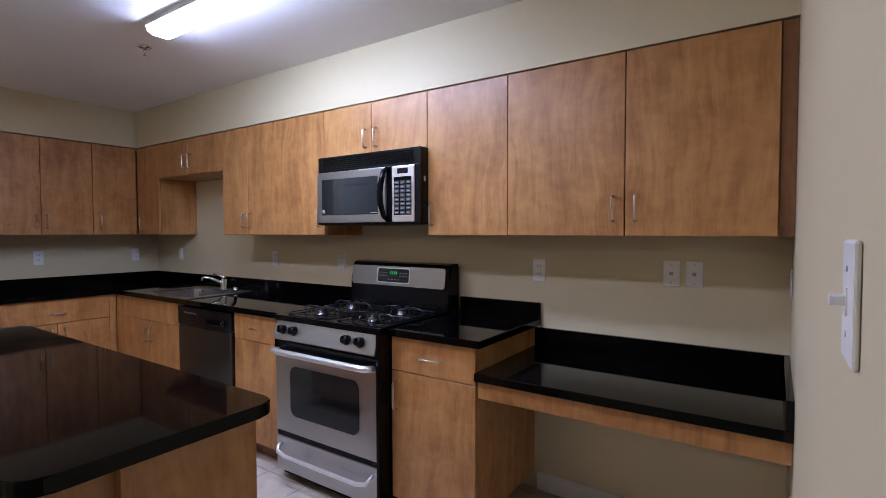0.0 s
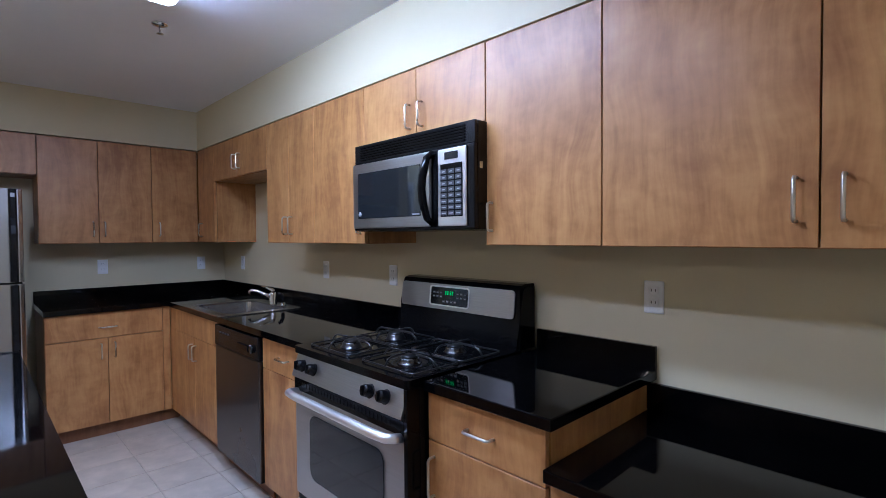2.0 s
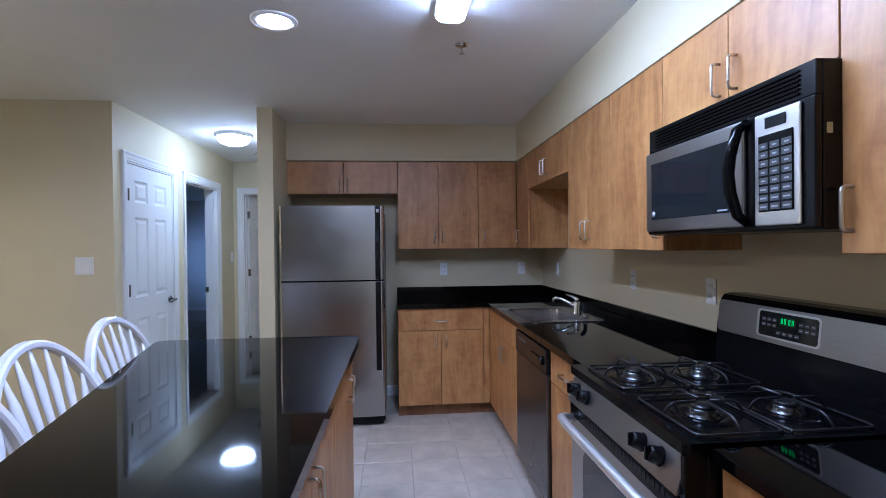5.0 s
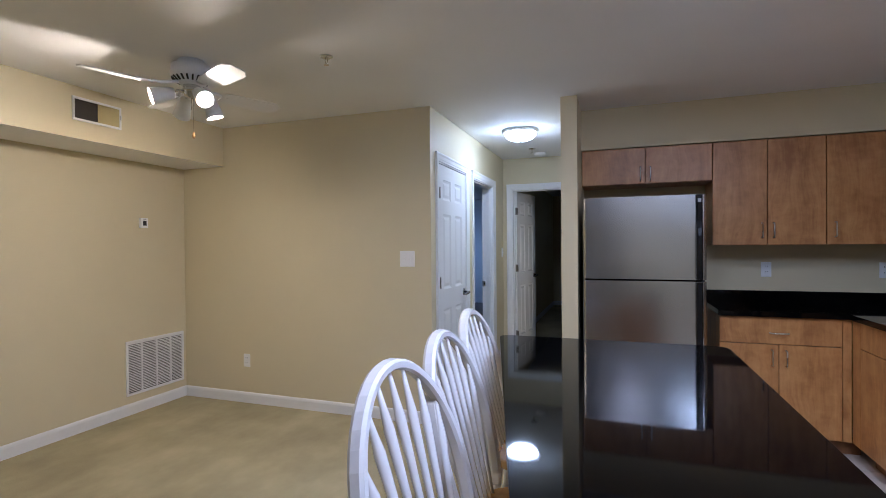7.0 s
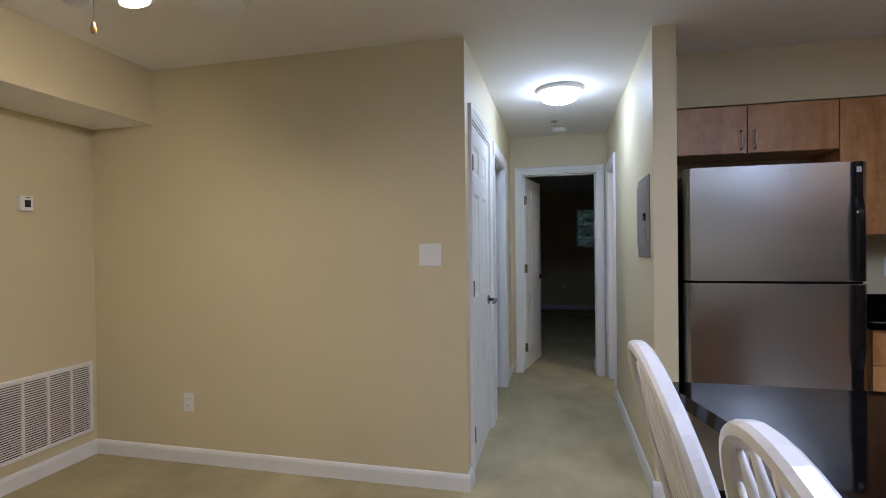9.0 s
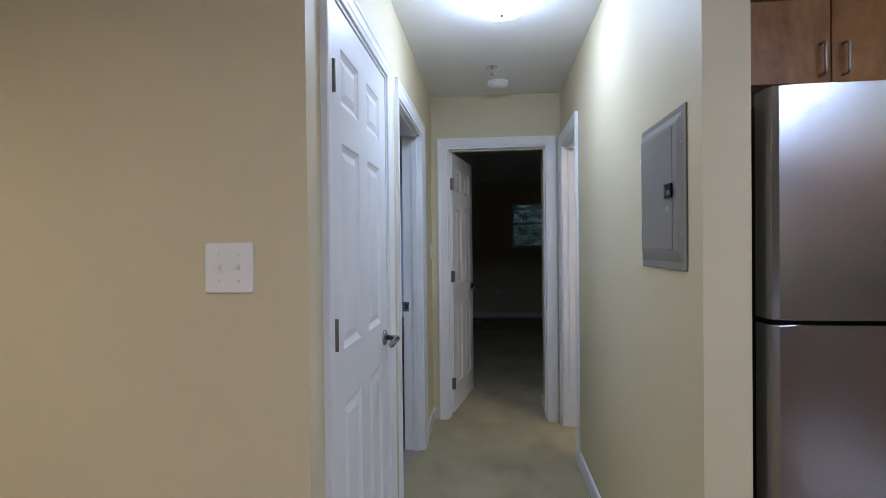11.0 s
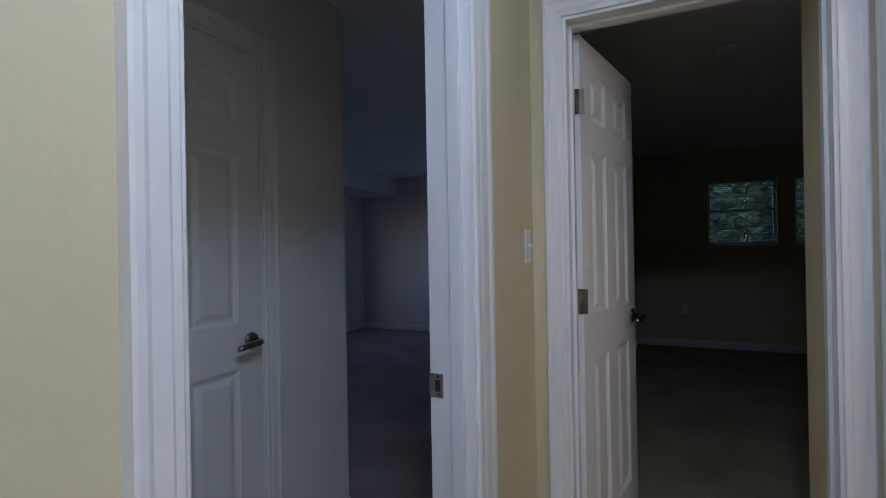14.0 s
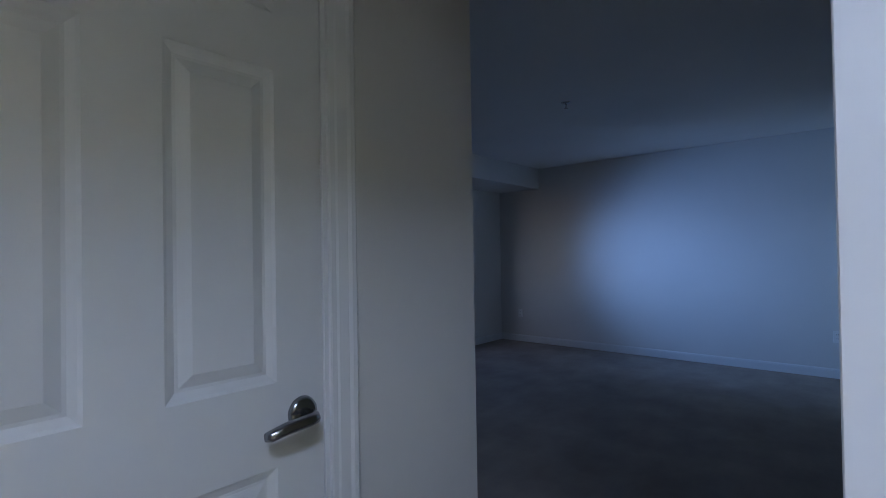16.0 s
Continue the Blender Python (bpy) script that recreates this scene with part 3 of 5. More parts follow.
# range
rg = thing("gas_range", pose(1.700, 2.148, 0, 0, 0, R), "stainless steel and black gas range with four burners", "range")
W = 0.762
part("body", B(0.0, W, 0.045, 0.655, 0.02, 0.895, 0.003), BLACK, rg, "black enamel side panels")
for x in (0.05, W - 0.05):
    for y in (0.1, 0.6):
        part("foot", lathe(bmesh.new(), [(0, 0), (0.018, 0), (0.016, 0.02), (0, 0.02)], 12, pose(x, y, 0)), BLACKP, rg)
bm = bmesh.new()
prism(bm, rounded(0.0, W, -0.008, 0.60, 0.015), 0.893, 0.922, 0.004)
part("cooktop", bm, BLACK, rg, "glossy black enamel cooktop")
bm = bmesh.new()
pts = [(-0.022, 0.795), (0.012, 0.893), (0.05, 0.893), (0.05, 0.795)]
va = [bm.verts.new((0.004, y, z)) for y, z in pts]
vb = [bm.verts.new((W - 0.019, y, z)) for y, z in pts]
for i in range(4):
    bm.faces.new((va[i], va[(i + 1) % 4], vb[(i + 1) % 4], vb[i]))
bm.faces.new(va)
bm.faces.new(vb[::-1])
part("control_panel", bm, STEEL, rg, "brushed steel control panel")
for kx in (0.075, 0.165, 0.555, 0.645):
    kb = bmesh.new()
    lathe(kb, [(0, 0.032), (0.018, 0.032), (0.021, 0.026), (0.023, 0.006), (0.026, 0.0), (0, 0)], 20, pose(kx, -0.006, 0.845, 90 - 19))
    box(kb, kx - 0.004, kx + 0.004, -0.045, -0.030, 0.838, 0.872, 0.001, 1)
    part("knob", kb, BLACKP, rg, "black round burner knob")
part("side_strip", B(W - 0.018, W, -0.010, 0.045, 0.065, 0.893, 0.002, 1), BLACK, rg, "black enamel side strip")
od = part("oven_door", B(0.004, W - 0.019, -0.005, 0.044, 0.285, 0.785, 0.004), STEEL, rg, "brushed steel oven door")
part("top_band", B(0.004, W - 0.019, -0.009, -0.004, 0.735, 0.786, 0.001, 1), BLACK, od, "black vent band")
for i in range(26):
    part("vent_slot", B(0.07 + 0.0235 * i, 0.085 + 0.0235 * i, -0.0098, -0.0088, 0.756, 0.776), BLACKP, od)
bm = prism(bmesh.new(), rounded(0.13, W - 0.13, 0.385, 0.655, 0.045), 0, 0.004)
bm.transform(pose(0, -0.0055, 0, 90))
part("oven_window", bm, SMOKE, od, "dark oven window with round corners")
HB = [(0.035, -0.006, 0.728), (0.036, -0.04, 0.735), (0.05, -0.06, 0.738), (0.12, -0.066, 0.738), (W - 0.12, -0.066, 0.738), (W - 0.05, -0.06, 0.738), (W - 0.036, -0.04, 0.735), (W - 0.035, -0.006, 0.728)]
part("handle", tube(bmesh.new(), HB, 0.0165, 12), SATIN, od, "curved brushed metal oven handle")
dr = part("drawer", B(0.004, W - 0.019, -0.003, 0.044, 0.065, 0.255, 0.004), STEEL, rg, "brushed steel warming drawer")
part("gap_band", B(0.006, W - 0.006, 0.004, 0.04, 0.255, 0.285), BLACK, rg)
HD = [(0.045, -0.004, 0.215), (0.046, -0.025, 0.205), (0.06, -0.042, 0.185), (0.12, -0.046, 0.172), (W - 0.12, -0.046, 0.172), (W - 0.06, -0.042, 0.185), (W - 0.046, -0.025, 0.205), (W - 0.045, -0.004, 0.215)]
part("handle", tube(bmesh.new(), HD, 0.011, 12), SATIN, dr, "curved brushed metal drawer handle")
# back guard
bm = bmesh.new()
prof = [(0.575, 0.922), (0.590, 1.06), (0.600, 1.165), (0.612, 1.182), (0.64, 1.188), (0.70, 1.188), (0.70, 0.922)]
va = [bm.verts.new((0.0, y, z)) for y, z in prof]
vb = [bm.verts.new((W, y, z)) for y, z in prof]
k = len(prof)
for i in range(k):
    bm.faces.new((va[i], va[(i + 1) % k], vb[(i + 1) % k], vb[i]))
bm.faces.new(va)
bm.faces.new(vb[::-1])
bmesh.ops.bevel(bm, geom=[e for e in bm.edges if abs(e.verts[0].co.x - e.verts[1].co.x) < 0.01 and max(v.co.z for v in e.verts) > 1.05], offset=0.012, segments=2, affect="EDGES")
bg = part("back_guard", bm, BLACK, rg, "black enamel back guard")


def on_guard(bm):
    """Lays a flat piece onto the sloping face of the back guard."""
    bm.transform(pose(0, 0.586, 1.045, 90 - 5.8))
    return bm


part("fascia", on_guard(prism(bmesh.new(), rounded(0.014, W - 0.030, 0.0, 0.118, 0.018), -0.001, 0.005)), STEEL, bg, "brushed steel fascia")
part("bezel", on_guard(prism(bmesh.new(), rounded(0.222, 0.482, 0.015, 0.110, 0.014), 0.003, 0.0062)), ALU, bg, "bright metal bezel round the clock")
part("display", on_guard(prism(bmesh.new(), rounded(0.235, 0.475, 0.022, 0.103, 0.010), 0.004, 0.008)), SMOKE, bg, "black clock display")
part("clock_window", on_guard(B(0.322, 0.392, 0.064, 0.093, 0.0079, 0.0083)), GREENLOW, bg, "dim green clock window")
for i in range(4):
    x = 0.331 + 0.0135 * i + (0.004 if i > 1 else 0)
    bm = bmesh.new()
    for a, b2, c, e in ((0, 0.0075, 0, 0.002), (0, 0.0075, 0.0075, 0.0095), (0, 0.0075, 0.015, 0.017), (0, 0.002, 0.002, 0.0075), (0.0055, 0.0075, 0.002, 0.0075), (0, 0.002, 0.0095, 0.015), (0.0055, 0.0075, 0.0095, 0.015)):
        box(bm, x + a, x + b2, 0.070 + c, 0.070 + e, 0.0083, 0.0088)
    part("clock_digit", on_guard(bm), GREEN, bg, "lit green clock digit")
for i in range(12):
    x, z = 0.250 + 0.023 * (i % 3) + (0.155 if i > 5 else 0), 0.072 - 0.018 * (i // 3 % 2)
    b2 = part("button", on_guard(B(x, x + 0.016, z, z + 0.011, 0.0078, 0.0092)), KEY, bg)
    part("legend", on_guard(B(x + 0.002, x + 0.014, z + 0.004, z + 0.007, 0.0092, 0.0095)), LEGEND, b2)
for i in range(4):
    b2 = part("button", on_guard(B(0.315 + 0.025 * i, 0.333 + 0.025 * i, 0.032, 0.044, 0.0078, 0.0092)), KEY, bg)
    part("legend", on_guard(B(0.318 + 0.025 * i, 0.330 + 0.025 * i, 0.036, 0.040, 0.0092, 0.0095)), LEGEND, b2)
# burners and grates
for gx, gy in ((0.205, 0.150), (0.205, 0.390), (0.585, 0.150), (0.585, 0.390)):
    part("burner_bowl", lathe(bmesh.new(), [(0.085, 0.9226), (0.080, 0.9246), (0.060, 0.9236), (0.050, 0.9226)], 28, pose(gx, gy, 0)), BLACK, rg, "raised black enamel ring")
    part("burner", lathe(bmesh.new(), [(0, 0.944), (0.034, 0.944), (0.038, 0.940), (0.038, 0.932), (0.044, 0.9245), (0.047, 0.9226), (0, 0.9226)], 28, pose(gx, gy, 0)), BURNER, rg, "dull metal gas burner with a black cap")
    part("burner_cap", lathe(bmesh.new(), [(0, 0.953), (0.024, 0.953), (0.031, 0.949), (0.031, 0.9445), (0, 0.9445)], 24, pose(gx, gy, 0)), IRON, rg)
    gr = bmesh.new()
    a, b2 = 0.150, 0.112
    sq = [(gx - a, gy - b2), (gx + a, gy - b2), (gx + a, gy + b2), (gx - a, gy + b2)]
    tube(gr, [(x, y, 0.929) for x, y in fillet(sq, 0.025, 3)], 0.0034, 6, True)
    for sx, sy in ((1, 0), (-1, 0), (0, 1), (0, -1)):
        tube(gr, [(gx + sx * a, gy + sy * b2, 0.929), (gx + sx * a * 0.86, gy + sy * b2 * 0.86, 0.951), (gx + sx * a * 0.72, gy + sy * b2 * 0.72, 0.959), (gx + sx * 0.020, gy + sy * 0.020, 0.961)], 0.0040, 6)
    for x, y in sq:
        tube(gr, [(x * 0.95 + gx * 0.05, y * 0.95 + gy * 0.05, 0.9224), (x * 0.95 + gx * 0.05, y * 0.95 + gy * 0.05, 0.930)], 0.004, 6)
    part("grate", gr, IRON, rg, "black wire burner grate")

# microwave
mw = thing("microwave", pose(2.010, 2.147, 1.412, 0, 0, R), "stainless and black over-range microwave under a cabinet", "microwave")
MW, MH = 0.768, 0.400
part("body", B(0, MW, 0.02, 0.395, 0.0, MH, 0.004), BLACKP, mw)
part("front_frame", B(0, MW, 0.0, 0.02, 0.004, MH - 0.085, 0.004), BLACKP, mw)
part("grille_panel", B(0.002, MW - 0.002, 0.006, 0.022, MH - 0.084, MH, 0.003), BLACKP, mw)
for i in range(6):
    z = MH - 0.072 + i * 0.011
    part("louvre", B(0.05, MW - 0.05, 0.0015, 0.0065, z, z + 0.005), BLACK, mw)
md = part("door", B(0.012, 0.545, -0.014, -0.001, 0.014, MH - 0.092, 0.004), STEEL, mw, "brushed steel microwave door")
part("window", B(0.055, 0.49, -0.0165, -0.0135, 0.058, MH - 0.135, 0.002, 1), SMOKE, md, "dark door window")
part("badge", B(0.44, 0.485, -0.0175, -0.0163, 0.064, 0.069), LEGEND, md)
part("badge", lathe(bmesh.new(), [(0, 0.0012), (0.011, 0.0012), (0.011, 0), (0, 0)], 16, pose(0.072, -0.0163, 0.078, 90)), LEGEND, md)
part("handle", tube(bmesh.new(), [(0.552, -0.004, 0.022), (0.545, -0.030, 0.045), (0.538, -0.046, 0.11), (0.536, -0.050, 0.16), (0.538, -0.046, 0.21), (0.545, -0.030, MH - 0.12), (0.552, -0.004, MH - 0.098)], [0.012, 0.014, 0.016, 0.016, 0.016, 0.014, 0.012], 10), BLACK, md, "curved glossy black handle")
part("rating_label", B(MW - 0.0005, MW + 0.0006, 0.03, 0.045, 0.225, 0.25), VENTY, mw, "small yellow side label")
cp = part("control_panel", B(0.585, 0.735, -0.010, -0.001, 0.014, MH - 0.092, 0.004), ALU, mw, "silver control panel")
part("keypad", B(0.602, 0.718, -0.0125, -0.0095, 0.05, MH - 0.15, 0.002, 1), BLACK, cp, "black keypad")
part("display", B(0.625, 0.695, -0.0125, -0.0095, MH - 0.134, MH - 0.106, 0.001, 1), SMOKE, cp)
for r2 in range(8):
    for q in range(3):
        wd = 0.014 if r2 > 2 else 0.022
        cx = 0.621 + q * 0.039
        z = 0.060 + r2 * 0.0225
        key = part("key", B(cx - 0.016, cx + 0.016, -0.0133, -0.0123, z - 0.005, z + 0.012), KEY, cp)
        part("legend", B(cx - wd / 2, cx + wd / 2, -0.0137, -0.0132, z + 0.001, z + 0.005), LEGEND, key)

# dishwasher
dw = thing("dishwasher", pose(1.768, 3.282, 0, 0, 0, R), "stainless dishwasher with a black control strip", "dishwasher")
part("body", B(0.004, 0.622, 0.03, 0.60, 0.09, 0.872), BLACKP, dw)
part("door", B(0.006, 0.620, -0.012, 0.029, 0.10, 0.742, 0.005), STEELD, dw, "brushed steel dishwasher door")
ct = part("control_strip", B(0.006, 0.620, -0.014, 0.029, 0.745, 0.868, 0.004), BLACKP, dw, "black control strip")
part("latch", B(0.36, 0.50, -0.020, -0.013, 0.775, 0.81, 0.003), BLACK, ct)
part("dial", disc_x(bmesh.new(), 0.55, -0.014, 0.80, 0.022, 0.012), BLACKP, ct)
for i in range(4):
    part("button", B(0.09 + i * 0.04, 0.115 + i * 0.04, -0.016, -0.0135, 0.825, 0.835), KEY, ct)
part("kick_plate", B(0.004, 0.622, 0.06, 0.07, 0.0, 0.098), WOODIN, dw, "dark kick plate")

# refrigerator
fr = thing("refrigerator", (0.150, 4.095, 0), "stainless top-freezer refrigerator with black sides and handles", "refrigerator")
FW = 0.785
part("body", B(0.006, FW - 0.006, 0.075, 0.76, 0.02, 1.668, 0.006), BLACKP, fr, "black textured cabinet")
part("grille", B(0.02, FW - 0.02, 0.05, 0.075, 0.012, 0.075, 0.002, 1), BLACKP, fr, "black base grille")
for x in (0.06, FW - 0.06):
    part("foot", lathe(bmesh.new(), [(0, 0), (0.02, 0), (0.018, 0.02), (0, 0.02)], 12, pose(x, 0.12, 0)), BLACKP, fr)


def fridge_door(name, z0, z1):
    """A door slab with a shallow bowed front and rounded vertical edges."""
    bm = bmesh.new()
    out = [(0.0, 0.07), (0.0, 0.02), (0.006, 0.006), (0.02, 0.0)]
    out += [(FW * i / 12, -0.006 * math.sin(math.pi * i / 12)) for i in range(1, 12) if 0.03 < FW * i / 12 < FW - 0.03]
    out += [(FW - 0.02, 0.0), (FW - 0.006, 0.006), (FW, 0.02), (FW, 0.07)]
    prism(bm, out, z0, z1, 0.003)
    return part(name, bm, STEELV, fr, "brushed stainless door")


fd = fridge_door("freezer_door", 1.128, 1.692)
ld = fridge_door("fridge_door", 0.085, 1.116)
part("door_seal", B(0.012, FW - 0.012, 0.02, 0.07, 1.1165, 1.1275), BLACK, fr)
for dd, up in ((fd, 1), (ld, -1)):
    hb = bmesh.new()
    if up > 0:
        zs = [(1.69, 0.020), (1.52, 0.020), (1.47, 0.038), (1.42, 0.044), (1.20, 0.044), (1.132, 0.036)]
    else:
        zs = [(1.112, 0.036), (1.04, 0.044), (0.82, 0.044), (0.77, 0.038), (0.72, 0.020), (0.44, 0.020)]
    rings = [[hb.verts.new((x, y, z)) for x, y in ((FW - 0.066, 0.0), (FW - 0.066, -d2 * 0.8), (FW - 0.058, -d2), (FW - 0.036, -d2), (FW - 0.028, -d2 * 0.8), (FW - 0.028, 0.0))] for z, d2 in zs]
    for a, b2 in zip(rings, rings[1:]):
        for i in range(6):
            hb.faces.new((a[i], a[(i + 1) % 6], b2[(i + 1) % 6], b2[i]))
    hb.faces.new(rings[0])
    hb.faces.new(rings[-1])
    part("handle", hb, BLACKP, dd, "long black plastic handle")
part("badge", B(FW - 0.057, FW - 0.037, -0.0215, -0.0195, 1.64, 1.665), LEGEND, fd)

# island
il = thing("kitchen_island", (0.0, 0.0, 0.0), "maple kitchen island with a polished black granite top", "island")
TOP = [(0.835, 0.995), (0.835, 2.945), (-0.19, 2.945), (0.275, 0.995)]
part("top", prism(bmesh.new(), fillet(TOP, 0.055, 6), 0.877, 0.914, 0.004), GRANITE, il, "polished black granite top with rounded corners")
part("end_panel", B(0.485, 0.802, 1.045, 1.063, 0.0, 0.8765, 0.001, 1), WOOD, il)
part("end_panel", B(0.462, 0.4845, 1.043, 1.085, 0.0, 0.8765, 0.001, 1), WOOD, il)
part("end_panel", B(0.335, 0.4615, 1.07, 1.088, 0.0, 0.8765, 0.001, 1), WOOD, il)
part("body", B(0.335, 0.78, 1.09, 2.88, 0.10, 0.8765), WOOD, il)
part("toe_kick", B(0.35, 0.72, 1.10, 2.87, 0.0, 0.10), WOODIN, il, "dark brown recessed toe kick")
part("filler", B(0.781, 0.799, 1.0665, 1.183, 0.10, 0.874, 0.001, 1), WOOD, il)
ys = [1.185, 1.67, 2.155, 2.64, 2.885]
for i in range(4):
    a, b2 = ys[i], ys[i + 1]
    f = part("door", B(0.781, 0.800, a + 0.002, b2 - 0.002, 0.10, 0.872, 0.0012, 1), WOOD, il)
    hb = pull(0, 0, True, 0.102)
    y = b2 - 0.035 if i % 2 == 0 else a + 0.035
    hb.transform(pose(0.800, y, 0.72, 0, 0, 90))
    part("handle", hb, NICKEL, f, "satin nickel bent bar handle")


def plate(name, m, label, kind_of, gang=1):
    """A wall plate that faces -y: outlet, switch or phone jack."""
    t = thing(name, m, label, "outlet" if kind_of == "outlet" else ("switch" if kind_of == "switch" else "jack"))
    wd = 0.070 + 0.046 * (gang - 1)
    bm = bmesh.new()
    box(bm, -wd / 2, wd / 2, -0.006, 0.0, -0.057, 0.057, 0.0035, 2)
    part("plate", bm, PLASTIC, t)
    if kind_of == "outlet":
        for z in (0.021, -0.021):
            r = part("receptacle", B(-0.017, 0.017, -0.0085, -0.0055, z - 0.014, z + 0.014, 0.003, 2), PLASTIC, t)
            for x in (-0.007, 0.007):
                part("slot", B(x - 0.0014, x + 0.0014, -0.009, -0.0084, z - 0.001, z + 0.008), SLOT, r)
    elif kind_of == "switch":
        for g in range(gang):
            x = (g - (gang - 1) / 2) * 0.046
            part("slot", B(x - 0.006, x + 0.006, -0.0072, -0.0058, -0.013, 0.013), PLASTIC, t)
            bm = B(x - 0.0045, x + 0.0045, -0.018, -0.006, -0.004, 0.006, 0.001, 1)
            part("toggle", bm, PLASTIC, t)
            for z in (0.03, -0.03):
                part("screw", lathe(bmesh.new(), [(0, 0.001), (0.003, 0.001), (0.003, 0)], 10, pose(x, -0.006, z, 90)), ALU, t)
    else:
        part("jack", B(-0.008, 0.008, -0.0072, -0.0058, -0.008, 0.008), LEGEND, t)
        for z in (0.042, -0.042):
            part("screw", lathe(bmesh.new(), [(0, 0.001), (0.003, 0.001), (0.003, 0)], 10, pose(0, -0.006, z, 90)), LEGEND, t)
    return t


OUT = "white duplex outlet on the cream wall above the worktop"
for y in (0.897, 2.358, 3.077, 4.457):
    plate("outlet", pose(2.41, y, 1.170, 0, 0, R), OUT, "outlet")
for x in (1.462, 2.203):
    plate("outlet", pose(x, 4.89, 1.163), OUT, "outlet")
for y in (0.258, 0.164):
    plate("phone_jack", pose(2.41, y, 1.182, 0, 0, R), "white phone jack plate above the desk", "jack")
plate("outlet", pose(2.30, -0.188, 1.17, 0, 0, 180), "white duplex outlet on the wall beside the desk", "outlet")
plate("light_switch", pose(0.505, -0.188, 1.315, 0, 0, 180) @ Matrix.Diagonal((1, 1, 0.9, 1)), "white toggle light switch near the wall end", "switch")

# kitchen ceiling light: a long wraparound fixture
lt = thing("fluorescent_light", (1.285, 1.27, H), "lit white wraparound fluorescent ceiling light", "ceiling light")
part("pan", B(-0.073, 0.073, 0.009, 1.221, -0.027, 0.0, 0.002, 1), TRIM, lt)
prof = [(-0.064, -0.018), (-0.066, -0.030), (-0.060, -0.047), (-0.036, -0.060), (0.036, -0.060), (0.060, -0.047), (0.066, -0.030), (0.064, -0.018)]
bm = bmesh.new()
rings = [[bm.verts.new((x, y, z)) for x, z in prof] for y in (0.010, 1.220)]
for i in range(7):
    bm.faces.new((rings[0][i], rings[0][i + 1], rings[1][i + 1], rings[1][i])).smooth = True
part("diffuser", bm, TUBEM, lt, "glowing white acrylic diffuser")
for y in (0.0, 1.222):
    bm = bmesh.new()
    ends = [[bm.verts.new((x * 1.02, y + k2, z * 1.02)) for x, z in [(-0.064, -0.001)] + prof + [(0.064, -0.001)]] for k2 in (0.0, 0.008)]
    for i in range(10):
        bm.faces.new((ends[0][i], ends[0][(i + 1) % 10], ends[1][(i + 1) % 10], ends[1][i]))
    bm.faces.new(ends[0])
    bm.faces.new(ends[1][::-1])
    part("end_cap", bm, PLASTIC, lt, "white end cap")


def sprinkler(x, y):
    s = thing("fire_sprinkler", (x, y, H), "small chrome pendant fire sprinkler on the ceiling", "sprinkler")
    part("escutcheon", lathe(bmesh.new(), [(0, 0), (0.038, 0), (0.036, -0.006), (0.016, -0.012), (0, -0.012)], 20), CHROME, s)
    part("frame", tube(bmesh.new(), [(0, 0.008, -0.012), (0, 0.014, -0.028), (0, 0, -0.045), (0, -0.014, -0.028), (0, -0.008, -0.012)], 0.003, 6), CHROME, s)
    part("deflector", lathe(bmesh.new(), [(0, -0.045), (0.015, -0.046), (0.016, -0.048), (0, -0.048)], 14), CHROME, s)


for x, y in ((1.386, 2.87), (-1.145, 2.865), (-0.50, 5.955), (-2.83, 9.18)):
    sprinkler(x, y)
for y in (2.655, 1.22):
    rl = thing("recessed_light", (0.485, y, H), "lit recessed can light with a white trim ring", "ceiling light", "can lights over the island")
    part("trim_ring", lathe(bmesh.new(), [(0.075, 0), (0.105, 0), (0.104, -0.006), (0.078, -0.008), (0.075, -0.004), (0.075, 0)], 32), TRIM, rl)
    part("lamp", lathe(bmesh.new(), [(0.0, -0.010), (0.045, -0.008), (0.075, -0.002), (0, -0.001)], 32), CANM, rl, "glowing lamp face")


# ---- doors and the hall ----
def panel_door_mesh(w, h, t=0.035):
    """A moulded six-panel door, left edge at x = 0, faces at y = 0 and y = t."""
    bm = bmesh.new()
    st, mid = 0.108, 0.112
    pw = (w - 2 * st - mid) / 2
    xs = [0, st, st + pw, st + pw + mid, w - st, w]
    zs = [0, 0.20, 0.835, 1.0, 1.618, 1.732, h - 0.115, h]
    for side in (0, 1):
        y = t if side else 0.0
        s = -1 if side else 1

        def q(a, b, c, d):
            bm.faces.new([bm.verts.new(p) for p in ((a, b, c, d) if not side else (d, c, b, a))])

        for i in range(5):
            for j in range(7):
                x0, x1, z0, z1 = xs[i], xs[i + 1], zs[j], zs[j + 1]
                if i in (1, 3) and j in (1, 3, 5):
                    rects = []
                    for ins, dep in ((0, 0.0), (0.006, 0.004), (0.018, 0.009), (0.024, 0.009), (0.046, 0.002)):
                        yy = y + s * dep
                        rects.append([(x0 + ins, yy, z0 + ins), (x1 - ins, yy, z0 + ins), (x1 - ins, yy, z1 - ins), (x0 + ins, yy, z1 - ins)])
                    for a, b in zip(rects, rects[1:]):
                        for c in range(4):
                            q(a[c], a[(c + 1) % 4], b[(c + 1) % 4], b[c])
                    q(*rects[-1])
                else:
                    q((x0, y, z0), (x1, y, z0), (x1, y, z1), (x0, y, z1))
    for a, b in (((0, 0), (w, 0)), ((w, 0), (w, h)), ((w, h), (0, h)), ((0, h), (0, 0))):
        bm.faces.new([bm.verts.new(p) for p in ((a[0], 0, a[1]), (b[0], 0, b[1]), (b[0], t, b[1]), (a[0], t, a[1]))])
    bmesh.ops.remove_doubles(bm, verts=bm.verts, dist=0.0002)
    return bm


